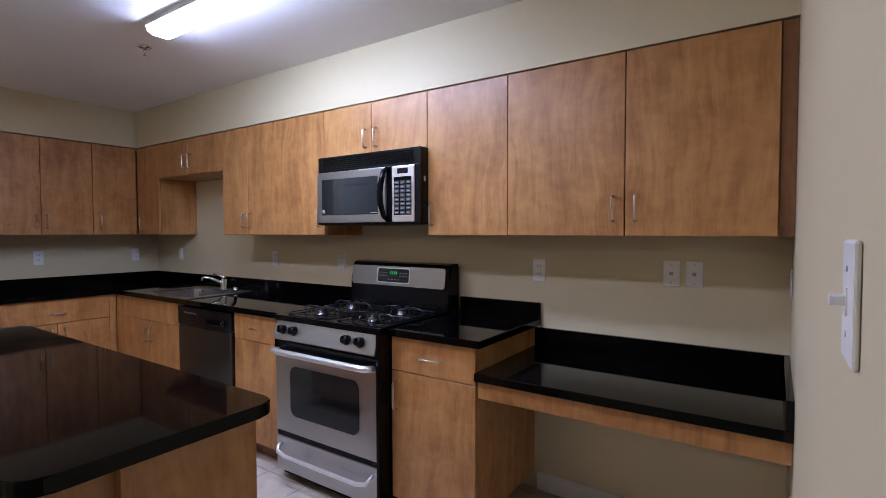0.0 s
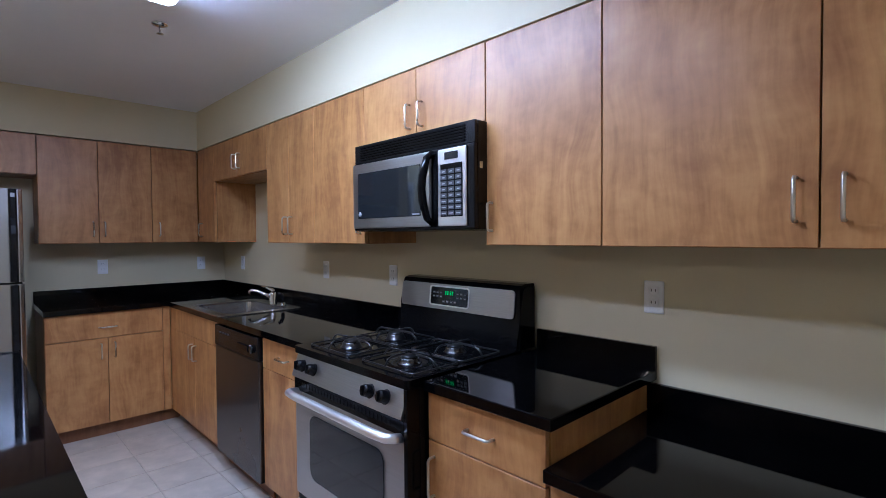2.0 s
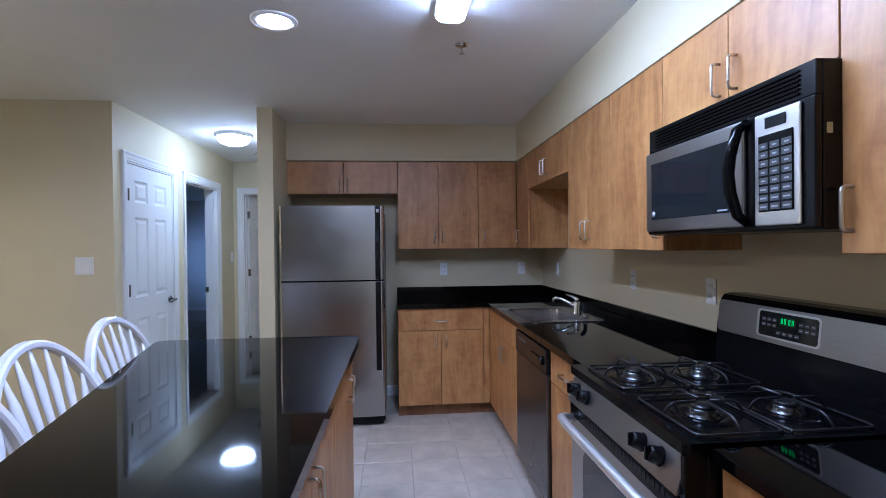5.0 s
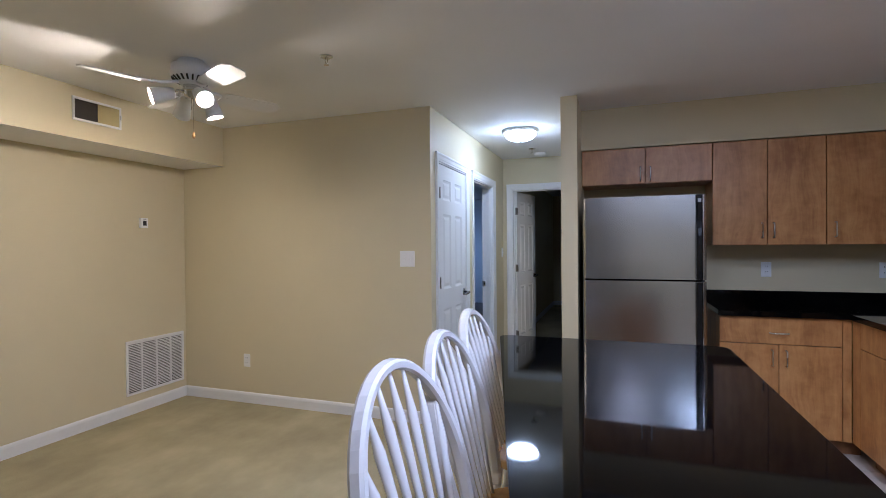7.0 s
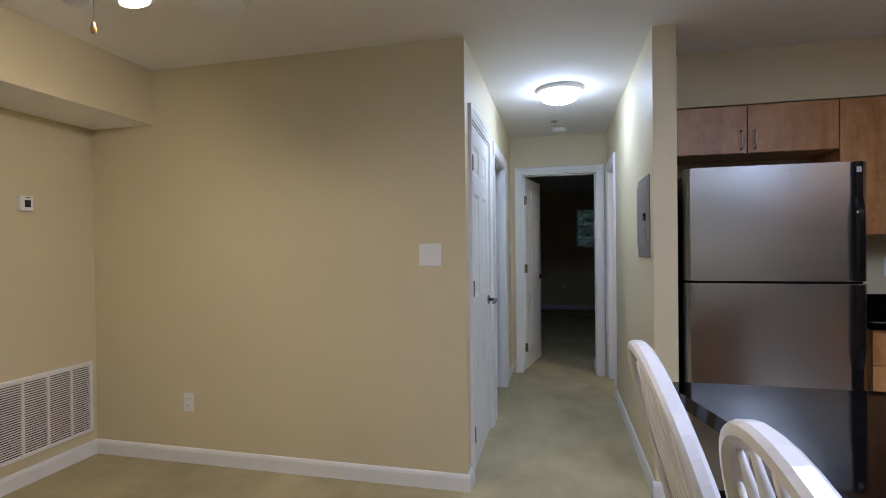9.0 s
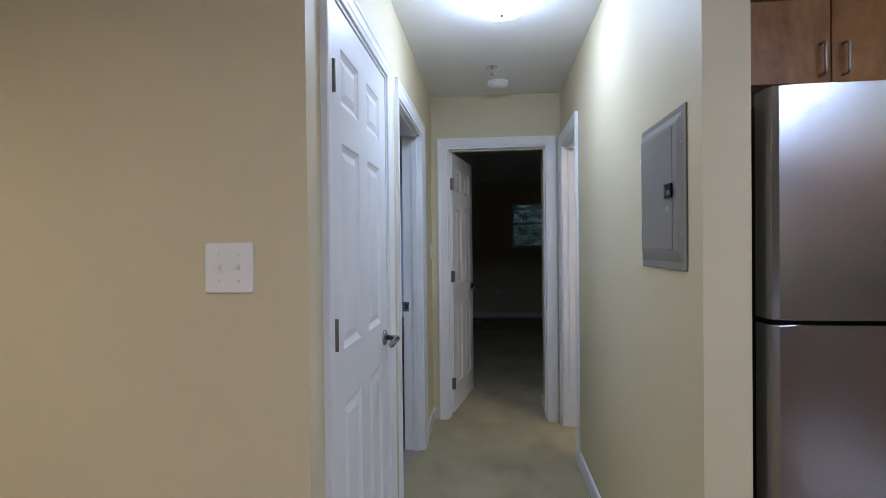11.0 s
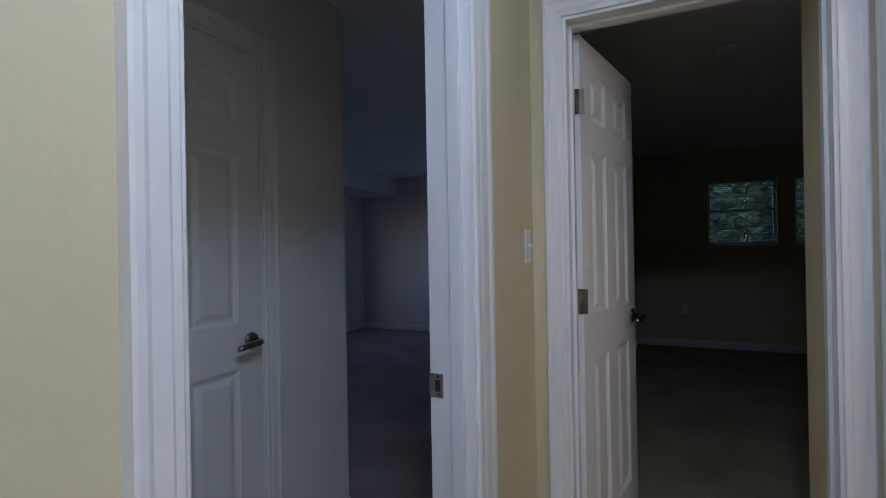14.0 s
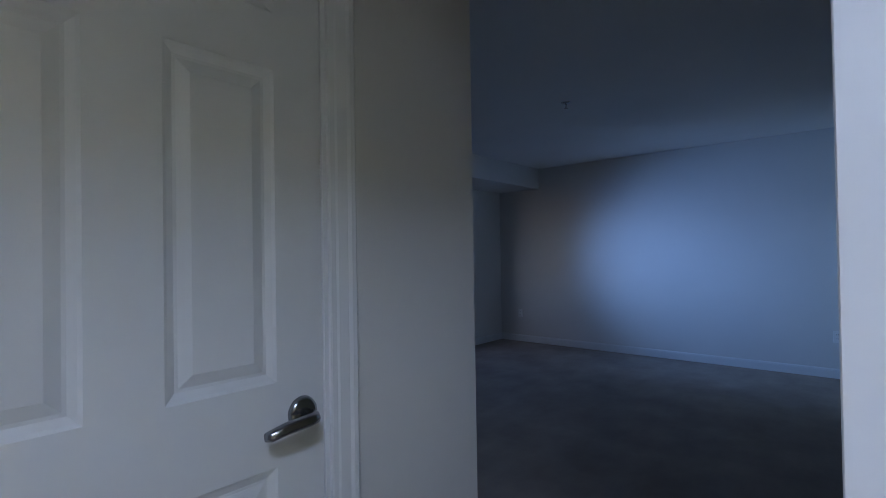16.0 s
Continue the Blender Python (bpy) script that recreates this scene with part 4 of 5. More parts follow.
def lever_set(leaf, x, z, t, way, sides=(0, 1)):
    """Lever handles; way: +1 or -1, the way along x in which the lever points."""
    for side in sides:
        y, s = (t, 1) if side else (0.0, -1)
        h = part("door_handle", lathe(bmesh.new(), [(0, 0.012), (0.022, 0.012), (0.031, 0.007), (0.033, 0.0), (0, 0)], 24, pose(x, y, z, 90 if s < 0 else -90)), LEVER, leaf, "dark satin metal lever handle")
        pts = [(x, y + s * 0.008, z), (x, y + s * 0.045, z), (x + way * 0.006, y + s * 0.054, z), (x + way * 0.02, y + s * 0.057, z), (x + way * 0.07, y + s * 0.056, z - 0.004), (x + way * 0.10, y + s * 0.053, z - 0.010), (x + way * 0.108, y + s * 0.046, z - 0.012)]
        part("lever", tube(bmesh.new(), pts, [0.011, 0.011, 0.012, 0.013, 0.012, 0.011, 0.008], 10), LEVER, h)


def hinges(parent, x, y, sx=1, open_leaf=True):
    for z in (0.235, 1.07, 1.79):
        hb = bmesh.new()
        tube(hb, [(x, y, z - 0.045), (x, y, z + 0.045)], 0.0078, 8)
        if open_leaf:
            box(hb, min(x, x + sx * 0.026), max(x, x + sx * 0.026), y - 0.0012, y + 0.0012, z - 0.044, z + 0.044)
        part("hinge", hb, BRASS, parent, "worn metal butt hinge")


def casing_bm(bm, a0, a1, top, y=0.0, wide=(0.068, 0.068)):
    """A moulded casing on three sides of an opening, on the face y, standing out towards -y."""
    left, right = wide
    head = min(0.075, max(wide))
    prof = [(0, 0), (0, 0.009), (0.05, 0.0105), (0.22, 0.0112), (0.30, 0.0135), (0.66, 0.0155), (0.78, 0.019), (0.93, 0.0198), (1.0, 0.017), (1.0, 0)]
    rings = [[bm.verts.new((a0 - u * left, y - d, 0.0)) for u, d in prof],
             [bm.verts.new((a0 - u * left, y - d, top + u * head)) for u, d in prof],
             [bm.verts.new((a1 + u * right, y - d, top + u * head)) for u, d in prof],
             [bm.verts.new((a1 + u * right, y - d, 0.0)) for u, d in prof]]
    for q, w2 in zip(rings, rings[1:]):
        for i in range(len(prof)):
            j = (i + 1) % len(prof)
            bm.faces.new((q[i], q[j], w2[j], w2[i]))
    bm.faces.new(rings[0])
    bm.faces.new(rings[-1])
    return bm


def jamb_bm(a0, a1, top, depth, stop=None):
    """The lining of an opening with its door stop."""
    bm = bmesh.new()
    t = 0.017
    box(bm, a0, a0 + t, -0.001, depth + 0.001, 0, top, 0.001, 1)
    box(bm, a1 - t, a1, -0.001, depth + 0.001, 0, top, 0.001, 1)
    box(bm, a0 + t, a1 - t, -0.001, depth + 0.001, top - t, top, 0.001, 1)
    if stop is not None:
        box(bm, a0 + t, a0 + t + 0.011, stop, stop + 0.034, 0, top - t, 0.001, 1)
        box(bm, a1 - t - 0.011, a1 - t, stop, stop + 0.034, 0, top - t, 0.001, 1)
        box(bm, a0 + t + 0.011, a1 - t - 0.011, stop, stop + 0.034, top - t - 0.011, top - t, 0.001, 1)
    return bm


def doorway(name, m, width, top, depth, label, stop=None, both=True, wide=(0.068, 0.068)):
    """A lined and cased opening: x from 0 to width, its face at y = 0 facing -y."""
    d = thing(name, m, label, "door", kind="structure")
    part("jamb", jamb_bm(0, width, top, depth, stop), TRIM, d)
    part("casing", casing_bm(bmesh.new(), 0.006, width - 0.006, top - 0.006, wide=wide), TRIM, d, "white moulded door casing")
    if both:
        bm = casing_bm(bmesh.new(), 0.006, width - 0.006, top - 0.006, wide=wide)
        bm.transform(pose(width, depth, 0, 0, 0, 180))
        part("casing", bm, TRIM, d, "white moulded door casing")
    return d


WD = 0.12
# closed closet door of the hall
d = doorway("door_1", pose(-0.958, 4.155, 0, 0, 0, 90), 0.765, 2.045, WD, "closed white six-panel hall closet door", stop=0.040, both=False)
leaf = part("leaf", panel_door_mesh(0.727, 2.015), DOORW, d, "white moulded six-panel door")
leaf.location = (0.019, 0.003, 0.008)
lever_set(leaf, 0.727 - 0.062, 0.93, 0.035, -1, (0,))
hinges(d, 0.017, -0.0085, 1, False)
# bedroom opening
d = doorway("door_2", pose(-0.958, 5.169, 0, 0, 0, 90), 0.811, 2.035, WD, "open white-cased doorway to the bedroom", stop=0.025, both=False, wide=(0.057, 0.098))
sp = part("strike_plate", B(0.7915, 0.7945, 0.084, 0.1225, 0.893, 0.953, 0.0005, 1), CHROME, d, "bright metal strike plate with a lip")
part("strike_hole", B(0.7910, 0.7916, 0.092, 0.106, 0.908, 0.938), SLOT, sp)
for z in (0.900, 0.946):
    part("screw", lathe(bmesh.new(), [(0, 0.001), (0.0035, 0.0008), (0.004, 0)], 10, pose(0.7916, 0.099, z, 0, -90)), BRASS, sp)
for z in (0.45, 1.02, 1.38, 1.75):
    part("nail_head", lathe(bmesh.new(), [(0, 0.0012), (0.003, 0.0009), (0.0035, 0)], 8, pose(0.838, -0.0138, z, 90)), TRIM, d)
    part("nail_head", lathe(bmesh.new(), [(0, 0.0012), (0.003, 0.0009), (0.0035, 0)], 8, pose(0.7939, 0.045, z + 0.06, 0, -90)), TRIM, d)
# end room door, standing open into the dark room
d = doorway("door_3", pose(-0.85, 6.54, 0), 0.760, 2.054, WD, "white six-panel door standing open to a dark room", stop=0.05, both=False, wide=(0.066, 0.066))
leaf = part("leaf", panel_door_mesh(0.672, 2.022), DOORW, d, "white moulded six-panel door, half open")
leaf.matrix_basis = pose(0.041, 0.122, 0.010, 0, 0, 79)
lever_set(leaf, 0.672 - 0.062, 0.94, 0.035, -1)
hinges(d, 0.030, 0.122, 1)
# bathroom door, standing open
d = doorway("door_4", pose(0.0, 6.46, 0, 0, 0, -90), 0.60, 2.035, 0.114, "white-cased open bathroom doorway lit from inside", stop=0.04, wide=(0.068, 0.060))
leaf = part("leaf", panel_door_mesh(0.56, 2.012), DOORW, d, "white moulded six-panel bathroom door")
leaf.matrix_basis = pose(0.022, 0.120, 0.010, 0, 0, 88)
lever_set(leaf, 0.56 - 0.062, 0.94, 0.035, -1)
hinges(d, 0.021, 0.116, 1)
# closet door of the bedroom vestibule
d = doorway("door_5", pose(-1.95, 5.51, 0, 0, 0, 90), 0.775, 2.04, WD, "closed white six-panel closet door in the bedroom", stop=0.040, both=False)
leaf = part("leaf", panel_door_mesh(0.737, 2.010), DOORW, d, "white moulded six-panel door")
leaf.location = (0.019, 0.003, 0.008)
lever_set(leaf, 0.737 - 0.052, 0.929, 0.035, -1, (0,))
hinges(d, 0.017, -0.0085, 1, False)

# electric panel
ep = thing("breaker_panel", pose(0.0, 4.578, 1.24, 0, 0, -90) @ Matrix.Diagonal((1, 0.6, 1, 1)), "grey metal electric breaker panel set in the hall wall", "electric panel")
bm = bmesh.new()
box(bm, 0, 0.378, -0.008, 0.0, 0, 0.45, 0.003)
part("trim_plate", bm, PANELG, ep)
bm = bmesh.new()
va = [bm.verts.new(p) for p in ((0.010, -0.0082, 0.022), (0.362, -0.0082, 0.022), (0.362, -0.0082, 0.432), (0.010, -0.0082, 0.432))]
vb = [bm.verts.new(p) for p in ((0.020, -0.020, 0.052), (0.332, -0.020, 0.052), (0.332, -0.020, 0.410), (0.020, -0.020, 0.410))]
for i in range(4):
    bm.faces.new((va[i], va[(i + 1) % 4], vb[(i + 1) % 4], vb[i]))
bm.faces.new(vb)
bmesh.ops.bevel(bm, geom=list(bm.edges), offset=0.002, segments=2, affect="EDGES")
part("cover", bm, PANELG, ep)
pd = part("door", B(0.024, 0.300, -0.0225, -0.0202, 0.058, 0.404, 0.001, 1), PANELG, ep, "grey hinged panel door")
for z in (0.12, 0.34):
    part("hinge", tube(bmesh.new(), [(0.021, -0.022, z - 0.02), (0.021, -0.022, z + 0.02)], 0.0025, 6), ALU, pd)
part("rating_label", B(0.258, 0.272, -0.0228, -0.0224, 0.168, 0.182), NICKEL, pd)
la = part("latch", B(0.250, 0.306, -0.032, -0.0223, 0.205, 0.245, 0.002, 1), BLACKP, ep, "black latch")
part("latch_plate", B(0.276, 0.300, -0.0335, -0.0318, 0.214, 0.226), NICKEL, la)
part("latch_grip", B(0.256, 0.270, -0.0340, -0.0318, 0.212, 0.238, 0.001, 1), KEY, la)
for x, z in ((0.006, 0.1), (0.006, 0.35), (0.350, 0.1), (0.350, 0.35), (0.350, 0.42)):
    part("screw", lathe(bmesh.new(), [(0, 0.005), (0.004, 0.004), (0.0055, 0), (0, 0)], 12, pose(x, -0.008, z, 90)), NICKEL, ep)

plate("light_switch", pose(-0.958, 6.46, 1.272, 0, 0, 90), "white toggle light switch at the hall end", "switch")

# hall dome light and smoke detector
dl = thing("dome_light", (-0.46, 5.03, H), "lit frosted glass dome ceiling light with a white rim", "ceiling light")
part("rim", lathe(bmesh.new(), [(0, 0), (0.165, 0), (0.168, -0.012), (0.155, -0.028), (0.148, -0.03), (0, -0.03)], 40), TRIM, dl)
part("bowl", lathe(bmesh.new(), [(0.146, -0.031), (0.140, -0.052), (0.115, -0.078), (0.07, -0.096), (0.02, -0.103), (0, -0.103)], 40), DOMEM, dl, "glowing frosted glass bowl")
part("finial", lathe(bmesh.new(), [(0, -0.100), (0.012, -0.104), (0.009, -0.112), (0, -0.118)], 14), CHROME, dl)
for x, y, where in ((-0.456, 6.25, "on the hall ceiling"), (-0.2, 8.2, "in the dark room"), (-1.61, 7.17, "on the bedroom ceiling")):
    sd = thing("smoke_detector", (x, y, H), "round white smoke detector " + where, "smoke detector")
    part("base", lathe(bmesh.new(), [(0, 0), (0.070, 0), (0.070, -0.012), (0, -0.012)], 32), PLASTIC, sd)
    part("cover", lathe(bmesh.new(), [(0.066, -0.0125), (0.064, -0.024), (0.052, -0.034), (0, -0.037)], 32), PLASTIC, sd)

# bathroom lamp above its wash stand
bl = thing("vanity_light", (1.2, 5.01, 1.95), "lit warm bathroom wall lamp", "wall light")
part("backplate", B(-0.25, 0.25, 0.0, 0.03, -0.05, 0.05, 0.004), CHROME, bl)
for x in (-0.16, 0.0, 0.16):
    part("globe", lathe(bmesh.new(), [(0, 0.06), (0.035, 0.05), (0.06, 0.0), (0.035, -0.05), (0, -0.06)], 20, pose(x, 0.095, 0)), BATHM, bl, "glowing warm globe")

plate("outlet", pose(-0.38, 11.72, 0.47), "white duplex outlet low on the dark room wall", "outlet")
# bedroom outlets
for x in (-4.86, -1.30):
    plate("outlet", pose(x, 11.72, 0.40), "white duplex outlet low on the bedroom wall", "outlet")


# windows of the dark room
def window(name, x0, x1, z0, z1):
    wn = thing(name, (x0, 11.72, z0), "double-hung window with closed horizontal blinds", "window", kind="structure")
    w, h = x1 - x0, z1 - z0
    bm = bmesh.new()
    for a in ((0, w, 0, 0.03), (0, w, h - 0.03, h)):
        box(bm, a[0], a[1], 0.07, 0.13, a[2], a[3])
    for a in ((0, 0.03), (w - 0.03, w)):
        box(bm, a[0], a[1], 0.07, 0.13, 0.03, h - 0.03)
    part("window_frame", bm, TRIM, wn)
    part("meeting_rail", B(0.03, w - 0.03, 0.08, 0.12, h * 0.53 - 0.02, h * 0.53 + 0.02), TRIM, wn)
    part("window_sill", B(-0.03, w + 0.03, -0.03, 0.07, -0.022, -0.001, 0.003), TRIM, wn)
    for z in ((0.03, h * 0.53 - 0.02), (h * 0.53 + 0.02, h - 0.03)):
        p = part("pane", B(0.03, w - 0.03, 0.098, 0.102, z[0], z[1]), GLASS, wn)
        p.visible_shadow = False
    bl2 = part("blind", B(0.005, w - 0.005, 0.015, 0.05, h - 0.03, h), BLIND, wn, "white blind headrail")
    proto = None
    for i in range(30):
        z = h - 0.045 - i * (h - 0.06) / 30
        if proto is None:
            bm = bmesh.new()
            vs = [(0.01, -0.0110, -0.0042), (0.01, 0.0002, 0.0008), (0.01, 0.0110, 0.0042)]
            va = [bm.verts.new(p) for p in vs]
            vb = [bm.verts.new((w - 0.01, y, z2)) for _, y, z2 in vs]
            for k2 in range(2):
                bm.faces.new((va[k2], va[k2 + 1], vb[k2 + 1], vb[k2]))
            proto = as_mesh("slat", bm, BLIND)
        s = new("slat", proto)
        s.parent = bl2
        s.location = (0, 0.033, z)
    return wn


window("window_1", -0.115, 0.605, 1.27, 2.05)
window("window_2", 0.777, 1.497, 1.27, 2.05)
wn = thing("window_3", (-5.25, 9.55, 0.75), "bedroom window that lets in blue daylight", "window", kind="structure")
bm = bmesh.new()
for a in ((-0.8, -0.76), (-0.02, 0.02), (0.76, 0.8)):
    box(bm, -0.05, 0.0, a[0], a[1], 0, 1.25)
for a in ((0.0, 0.04), (1.21, 1.25)):
    box(bm, -0.05, 0.0, -0.76, -0.02, a[0], a[1])
    box(bm, -0.05, 0.0, 0.02, 0.76, a[0], a[1])
part("window_frame", bm, TRIM, wn)
day = bpy.data.lights.new("daylight", "AREA")
day.shape, day.size, day.size_y, day.energy, day.color = "RECTANGLE", 1.0, 0.6, WINDOW, (0.35, 0.59, 1.0)
day.spread = radians(54)
dl = new("daylight", day)
dl.matrix_basis = look((-5.34, 9.98, 1.48), (-2.2, 11.72, 1.05))

# outdoors: ground and trees beyond the windows
solid("ground", B(-60, 60, 12.4, 120, -0.6, -0.5), GRASS, "grass lawn behind the building", "ground")
rnd = random.Random(4)
for tx, ty, th in ((0.2, 16.5, 5.5), (2.6, 18.0, 6.0), (-2.2, 19.0, 6.5), (4.8, 21.0, 7.0), (0.9, 22.0, 7.0), (-0.6, 19.5, 6.5), (1.9, 20.5, 6.5), (3.4, 23.5, 7.0)):
    tr = thing("tree", (tx, ty, -0.5), "leafy green tree behind the windows", "tree", "trees behind the windows")
    bm = bmesh.new()
    tube(bm, [(0, 0, 0), (0.03, 0.02, th * 0.25), (-0.05, 0.03, th * 0.5), (0.02, 0, th * 0.8)], [0.16, 0.12, 0.09, 0.03], 9)
    for i in range(9):
        a, z = rnd.uniform(0, 6.28), th * rnd.uniform(0.25, 0.7)
        tube(bm, [(0, 0, z), (math.cos(a) * 0.5, math.sin(a) * 0.5, z + 0.35), (math.cos(a) * 1.1, math.sin(a) * 1.1, z + 0.6)], [0.05, 0.03, 0.012], 6)
    part("trunk", bm, BARK, tr)
    bm = bmesh.new()
    for i in range(4200):
        a, r2, z = rnd.uniform(0, 6.28), 1.9 * math.sqrt(rnd.random()), th * rnd.uniform(0.15, 1.0)
        r2 *= 0.6 + 0.4 * math.sin(z * 2.1 + a * 2)
        c = Vector((math.cos(a) * r2, math.sin(a) * r2, z))
        m = Matrix.Translation(c) @ Euler((rnd.uniform(0, 6), rnd.uniform(0, 6), rnd.uniform(0, 6))).to_matrix().to_4x4()
        s = rnd.uniform(0.06, 0.14)
        bm.faces.new([bm.verts.new(m @ Vector(p)) for p in ((0, -s, 0), (s * 0.5, 0, 0.01), (0, s, 0), (-s * 0.5, 0, 0.01))])
    part("crown", bm, LEAF, tr)


# ---- living area ----
plate("light_switch", pose(-1.155, 3.99, 1.268) @ Matrix.Diagonal((1.07, 1.0, 1.08, 1)), "white double toggle light switch on the cream wall", "switch", 2)
plate("outlet", pose(-2.70, 3.99, 0.372), "white duplex outlet low on the cream wall", "outlet")
th = thing("thermostat", pose(-3.40, 3.562, 1.58, 0, 0, 90), "small white wall thermostat with a dark display", "thermostat")
part("case", B(-0.035, 0.035, -0.024, 0.0, -0.042, 0.042, 0.004), PLASTIC, th)
part("display", B(-0.014, 0.018, -0.0255, -0.0235, -0.022, 0.018), SLOT, th)
part("lever", B(-0.010, 0.014, -0.029, -0.0240, 0.028, 0.034), LEGEND, th)

# return air grille
rg2 = thing("return_grille", pose(-3.40, 3.392, 0.155, 0, 0, 90), "white louvred return air grille low on the wall", "vent")
bm = bmesh.new()
GW, GH = 0.565, 0.45
for a in ((0, GW, 0, 0.022), (0, GW, GH - 0.022, GH)):
    box(bm, a[0], a[1], -0.012, 0, a[2], a[3], 0.003, 1)
for a in ((0, 0.022), (GW - 0.022, GW)):
    box(bm, a[0], a[1], -0.012, 0, 0.022, GH - 0.022, 0.003, 1)
part("frame", bm, PLASTIC, rg2)
part("backing", B(0.02, GW - 0.02, -0.003, -0.0005, 0.02, GH - 0.02), BROWN, rg2, "dark duct behind the slats")
for i in (1, 2, 3):
    part("divider", B(GW * i / 4 - 0.007, GW * i / 4 + 0.007, -0.0115, -0.0035, 0.022, GH - 0.022), PLASTIC, rg2)
bm = bmesh.new()
for p in ((0.022, -0.011, 0.0), (GW - 0.022, -0.011, 0.0), (GW - 0.022, -0.004, -0.004), (0.022, -0.004, -0.004)):
    bm.verts.new(p)
bm.faces.new(bm.verts)
ext = bmesh.ops.extrude_face_region(bm, geom=list(bm.faces))
bmesh.ops.translate(bm, vec=(0, 0, 0.0068), verts=[v for v in ext["geom"] if isinstance(v, bmesh.types.BMVert)])
proto = as_mesh("slat", bm, PLASTIC)
for i in range(30):
    s = new("slat", proto)
    s.parent = rg2
    s.location = (0, 0, 0.032 + i * (GH - 0.06) / 29)

# supply register on the soffit
vt = thing("supply_vent", pose(-2.937, 2.692, 2.206, 0, 0, 90), "white air register with half its louvres closed", "vent")
bm = bmesh.new()
VW, VH = 0.335, 0.156
for a in ((0, VW, 0, 0.016), (0, VW, VH - 0.016, VH)):
    box(bm, a[0], a[1], -0.008, 0, a[2], a[3], 0.002, 1)
for a in ((0, 0.016), (VW - 0.016, VW)):
    box(bm, a[0], a[1], -0.008, 0, 0.016, VH - 0.016, 0.002, 1)
part("frame", bm, TRIM, vt)
part("backing", B(0.014, VW - 0.014, -0.002, -0.0005, 0.014, VH - 0.014), BROWN, vt, "dark duct behind the louvres")
part("damper", B(VW / 2, VW - 0.016, -0.006, -0.0025, 0.016, VH - 0.016), VENTY, vt, "olive closed damper plate")
part("damper_lever", B(VW - 0.012, VW - 0.006, -0.02, -0.008, 0.07, 0.10, 0.001, 1), TRIM, vt)
for i in range(9):
    z = 0.024 + i * 0.0125
    part("louvre", B(0.02, VW / 2 - 0.002, -0.0068, -0.0045, z, z + 0.004), BROWN, vt)

# ceiling fan with four blades and four spot lamps
FX, FY = -1.90, 2.66
fan = thing("ceiling_fan", (FX, FY, H), "white four-blade ceiling fan with four lit spot lamps", "ceiling fan")
part("housing", lathe(bmesh.new(), [(0, 0), (0.07, 0), (0.075, -0.02), (0.106, -0.032), (0.111, -0.075), (0.104, -0.100), (0.075, -0.125), (0.055, -0.14), (0, -0.14)], 40), TRIM, fan)
for i in range(22):
    a = 2 * math.pi * i / 22
    bm = B(-0.0045, 0.0045, -0.001, 0.0045, -0.017, 0.017)
    bm.transform(pose(0, 0, -0.1125, 0, 0, math.degrees(a)) @ pose(0, 0.0895, 0, -49))
    part("vent_slot", bm, SLOT, fan)
part("switch_housing", lathe(bmesh.new(), [(0, -0.14), (0.045, -0.14), (0.048, -0.165), (0.04, -0.20), (0.02, -0.212), (0, -0.214)], 28), CHROME, fan, "chrome switch housing")
for k2 in range(4):
    a = -21 + 90 * k2
    arm = bmesh.new()
    tube(arm, [(0.075, 0, -0.13), (0.12, 0.012, -0.148), (0.17, 0.0, -0.158), (0.21, 0, -0.16)], [0.010, 0.009, 0.010, 0.012], 8)
    arm.transform(pose(0, 0, 0, 0, 0, a))
    part("blade_arm", arm, TRIM, fan)
    bm = bmesh.new()
    out = [(0.17, -0.045), (0.22, -0.06), (0.44, -0.068), (0.49, -0.066), (0.535, -0.035), (0.535, 0.035), (0.49, 0.066), (0.44, 0.068), (0.22, 0.06), (0.17, 0.045)]
    prism(bm, out, -0.003, 0.003)
    bm.transform(pose(0, 0, -0.165, 0, 0, a) @ pose(0, 0, 0, -12))
    part("blade", bm, TRIM, fan, "white fan blade")
for a, tip in ((-24, 58), (42, 15), (235, 72), (155, 45)):
    m = pose(0, 0, -0.185, 0, 0, a)
    bm = tube(bmesh.new(), [(0.035, 0, 0), (0.065, 0, 0.012), (0.085, 0, 0.0), (0.095, 0, -0.012)], 0.008, 8)
    bm.transform(m)
    part("lamp_arm", bm, CHROME, fan)
    sh = m @ pose(0.088, 0, -0.008, 0, -tip, 0) @ pose(0, 0, 0, 180)
    spot = part("shade", lathe(bmesh.new(), [(0, 0), (0.026, 0.0), (0.032, 0.012), (0.038, 0.05), (0.045, 0.095), (0.048, 0.122), (0.045, 0.122), (0.042, 0.096), (0.035, 0.05), (0, 0.030)], 24, sh), PLASTIC, fan, "white bell-shaped lamp shade")
    part("bulb", lathe(bmesh.new(), [(0, 0.045), (0.020, 0.058), (0.036, 0.086), (0.034, 0.099), (0.02, 0.106), (0, 0.108)], 20, sh), BULBM, spot, "glowing warm bulb")
ch = part("pull_chain", tube(bmesh.new(), [(0.01, 0, -0.21), (0.01, 0, -0.40)], 0.0016, 6), CHROME, fan)
part("chain_knob", lathe(bmesh.new(), [(0, -0.40), (0.005, -0.403), (0.009, -0.425), (0.007, -0.437), (0, -0.44)], 12, pose(0.01, 0, 0)), SEAT, ch, "small wooden pull")
part("pull_chain", tube(bmesh.new(), [(-0.015, 0.01, -0.21), (-0.015, 0.01, -0.27)], 0.0016, 6), CHROME, fan)


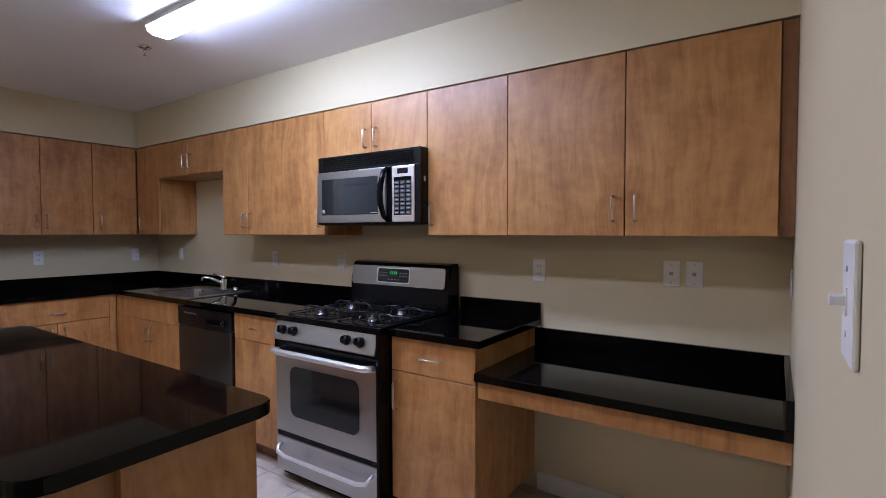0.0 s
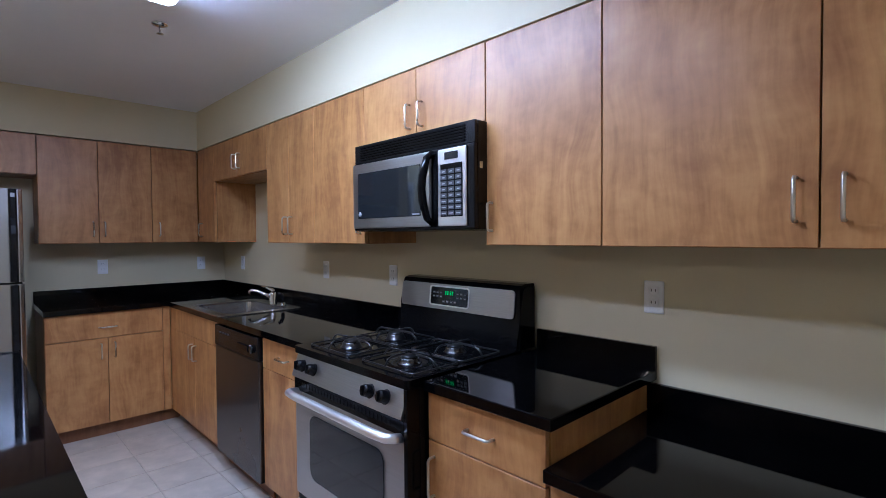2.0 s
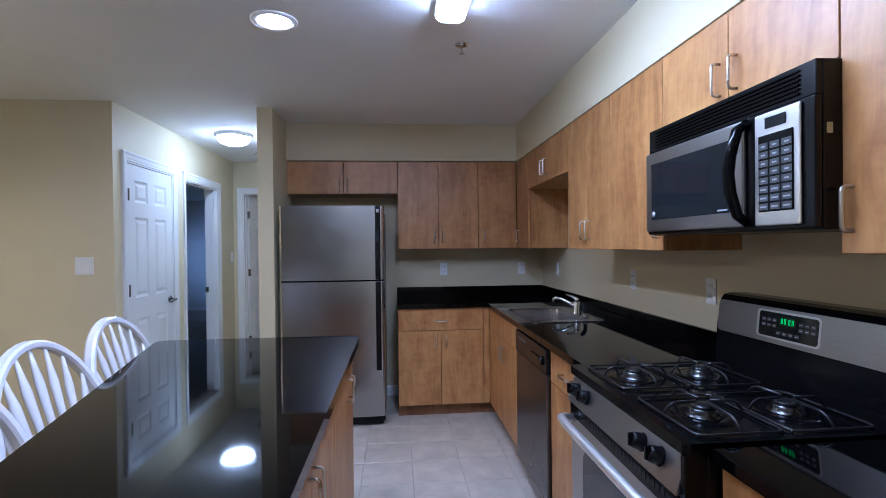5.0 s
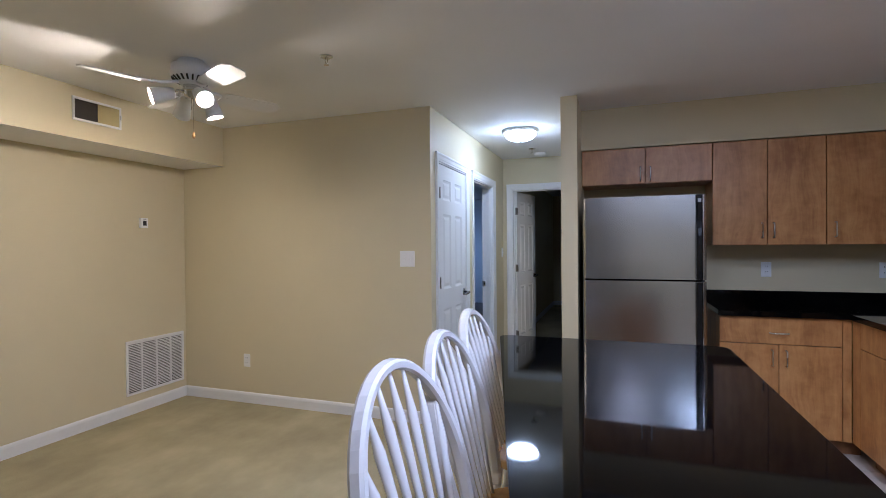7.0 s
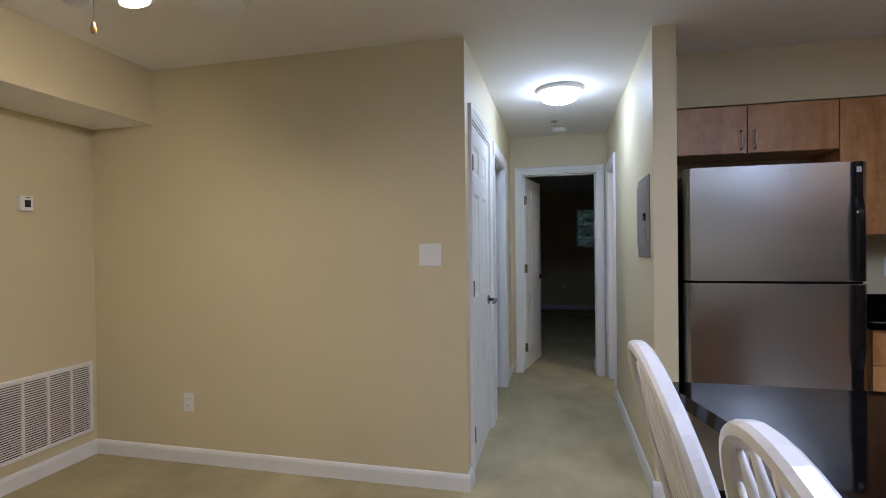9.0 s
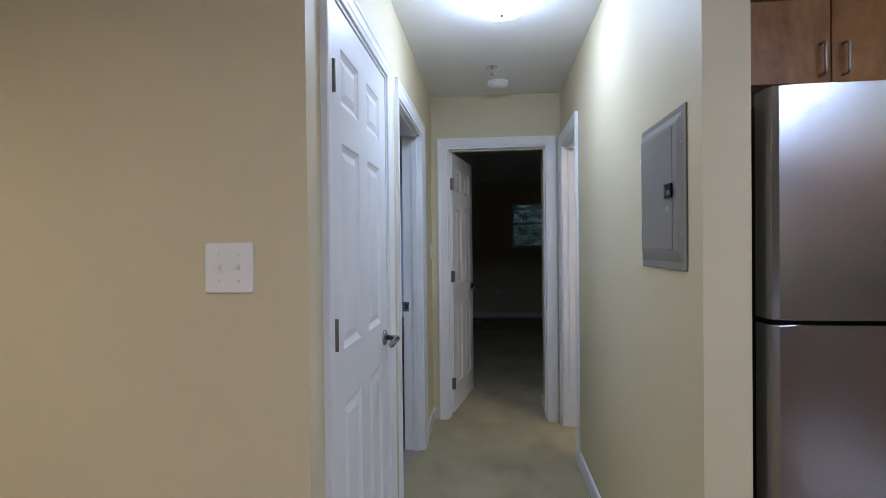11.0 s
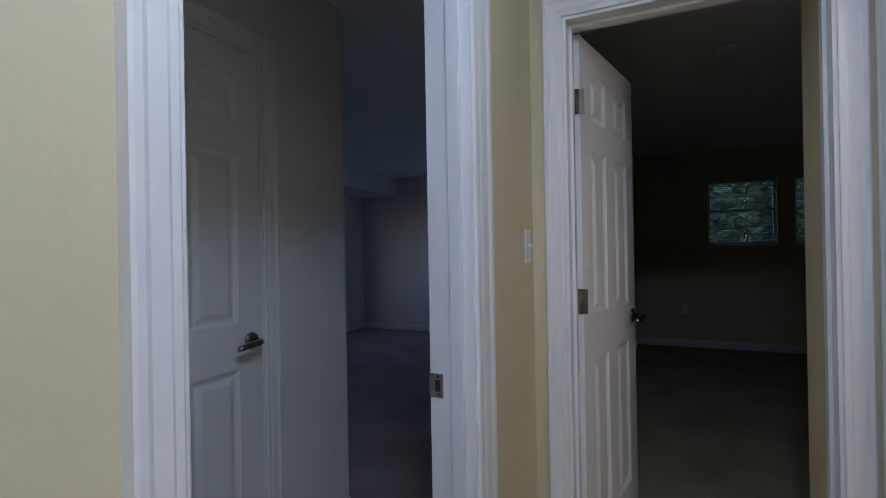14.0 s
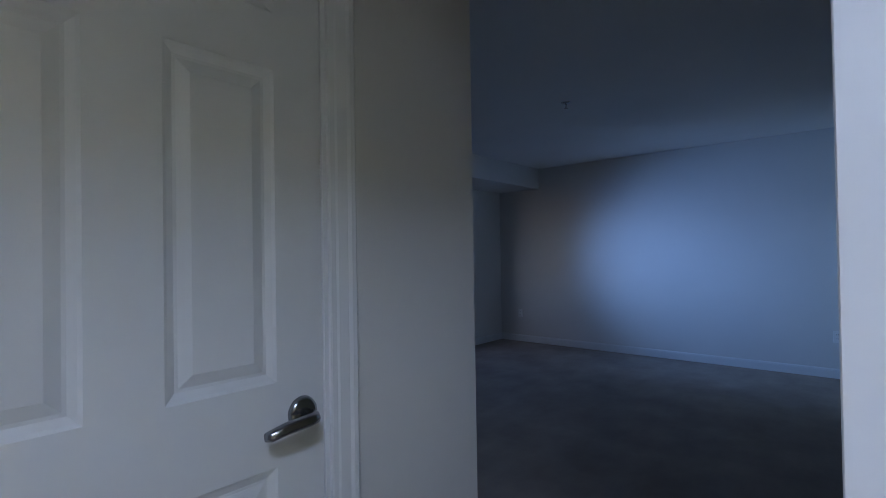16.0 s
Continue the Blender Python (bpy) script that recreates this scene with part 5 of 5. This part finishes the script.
# bow-back chairs along the island
def bent_bar(bm, pts, half, deep):
    """A bent bar of flat section with rounded edges, for a bow that stands across y."""
    k = len(pts)
    rings = []
    for i, p in enumerate(pts):
        d = (pts[min(i + 1, k - 1)] - pts[max(i - 1, 0)]).normalized()
        out = Vector((1, 0, 0)).cross(d).normalized()
        face = d.cross(out).normalized()
        c = 0.55
        section = ((1, c), (c, 1), (-c, 1), (-1, c), (-1, -c), (-c, -1), (c, -1), (1, -c))
        rings.append([bm.verts.new(p + out * half * u + face * deep * v) for u, v in section])
    for q, w2 in zip(rings, rings[1:]):
        for i in range(8):
            bm.faces.new((q[i], q[(i + 1) % 8], w2[(i + 1) % 8], w2[i]))
    bm.faces.new(rings[0][::-1])
    bm.faces.new(rings[-1])
    return bm


def bow_chair(m):
    """A bow-back chair that faces +x, its seat's middle at the origin."""
    c = thing("dining_chair", m, "white bow-back dining chair with a natural wood seat", "chair", "chairs along the island")
    SH, TOPZ = 0.46, 1.077
    bm = bmesh.new()
    out = []
    for i in range(28):
        t = 2 * math.pi * i / 28
        x, y = math.cos(t), math.sin(t)
        out.append((0.21 * math.copysign(abs(x) ** 0.7, x), (0.215 + 0.012 * x) * math.copysign(abs(y) ** 0.7, y)))
    prism(bm, out, SH - 0.036, SH, 0.010)
    part("seat", bm, SEAT, c, "natural varnished wood seat")
    def back(y_part, z):
        """A point of the leaning back at height z."""
        return Vector((-0.165 - 0.166 * max(0.0, (z - SH) / (TOPZ - SH)) ** 1.2, y_part, z))

    HW, ZC = 0.281, 0.72
    bow = [back(s * (HW - 0.072 * (i / 8) ** 2.2), ZC - (ZC - SH + 0.01) * i / 8) for s in (1,) for i in range(8, 0, -1)]
    bow += [back(HW * math.cos(math.pi * i / 24), ZC + (TOPZ - 0.018 - ZC) * math.sin(math.pi * i / 24)) for i in range(25)]
    bow += [back(-(HW - 0.072 * (i / 8) ** 2.2), ZC - (ZC - SH + 0.01) * i / 8) for i in range(1, 9)]
    bm = bmesh.new()
    bent_bar(bm, bow, 0.0145, 0.0205)
    part("bow", bm, CHAIRW, c, "white bent-wood bow")
    for i in range(7):
        s = (i - 3) / 3.7
        zt = ZC + (TOPZ - 0.03 - ZC) * math.sqrt(1 - s * s)
        top = back(HW * s * 0.98, zt)
        foot = Vector((-0.160, 0.155 * s, SH - 0.01))
        pts = [foot.lerp(top, f) for f in (0, 0.12, 0.3, 0.55, 0.80, 0.90, 1.0)]
        bm = tube(bmesh.new(), pts, [0.008, 0.010, 0.012, 0.015, 0.0195, 0.012, 0.007], 10)
        lean = (top - foot).normalized()
        flat = Vector((lean.z, 0, -lean.x)).normalized()
        for v in bm.verts:
            v.co -= flat * (v.co - foot).dot(flat) * 0.35
        part("spindle", bm, CHAIRW, c)
    for sx in (-1, 1):
        for sy in (-1, 1):
            pts = [(sx * 0.145, sy * 0.145, SH - 0.03), (sx * 0.165, sy * 0.165, 0.34), (sx * 0.18, sy * 0.18, 0.22), (sx * 0.205, sy * 0.20, 0.0)]
            part("leg", tube(bmesh.new(), pts, [0.013, 0.020, 0.018, 0.012], 10), CHAIRW, c)
    for sy in (-1, 1):
        part("stretcher", tube(bmesh.new(), [(-0.18, sy * 0.18, 0.20), (0, sy * 0.182, 0.20), (0.18, sy * 0.18, 0.20)], [0.008, 0.012, 0.008], 8), CHAIRW, c)
    part("stretcher", tube(bmesh.new(), [(0, -0.18, 0.20), (0, 0, 0.20), (0, 0.18, 0.20)], [0.008, 0.012, 0.008], 8), CHAIRW, c)
    return c


chair = bow_chair(pose(0.13, 1.64, 0, 0, 0, -1.5))
copy_thing(chair, pose(0.106, 2.124, 0, 0, 0, 2.3))
copy_thing(chair, pose(0.041, 2.707, 0, 0, 0, 2.2))


# ---- kitchen floor tiles ----
T, GAP = 0.305, 0.005
bm = bmesh.new()
box(bm, GAP / 2, T - GAP / 2, GAP / 2, T - GAP / 2, -0.010, 0.0, 0.0015, 1)
tile_mesh = as_mesh("tile", bm, TILE)
x0, y0 = 1.116 - 3 * T, 3.172 - 12 * T
for i in range(9):
    for j in range(19):
        x, y = x0 + i * T, y0 + j * T
        if 0.51 < x + T / 2 < 2.45 and -0.30 < y + T / 2 < 4.95:
            t = new("tile", tile_mesh)
            t.parent = KITCHEN_FLOOR
            t.location = (x, y, 0)
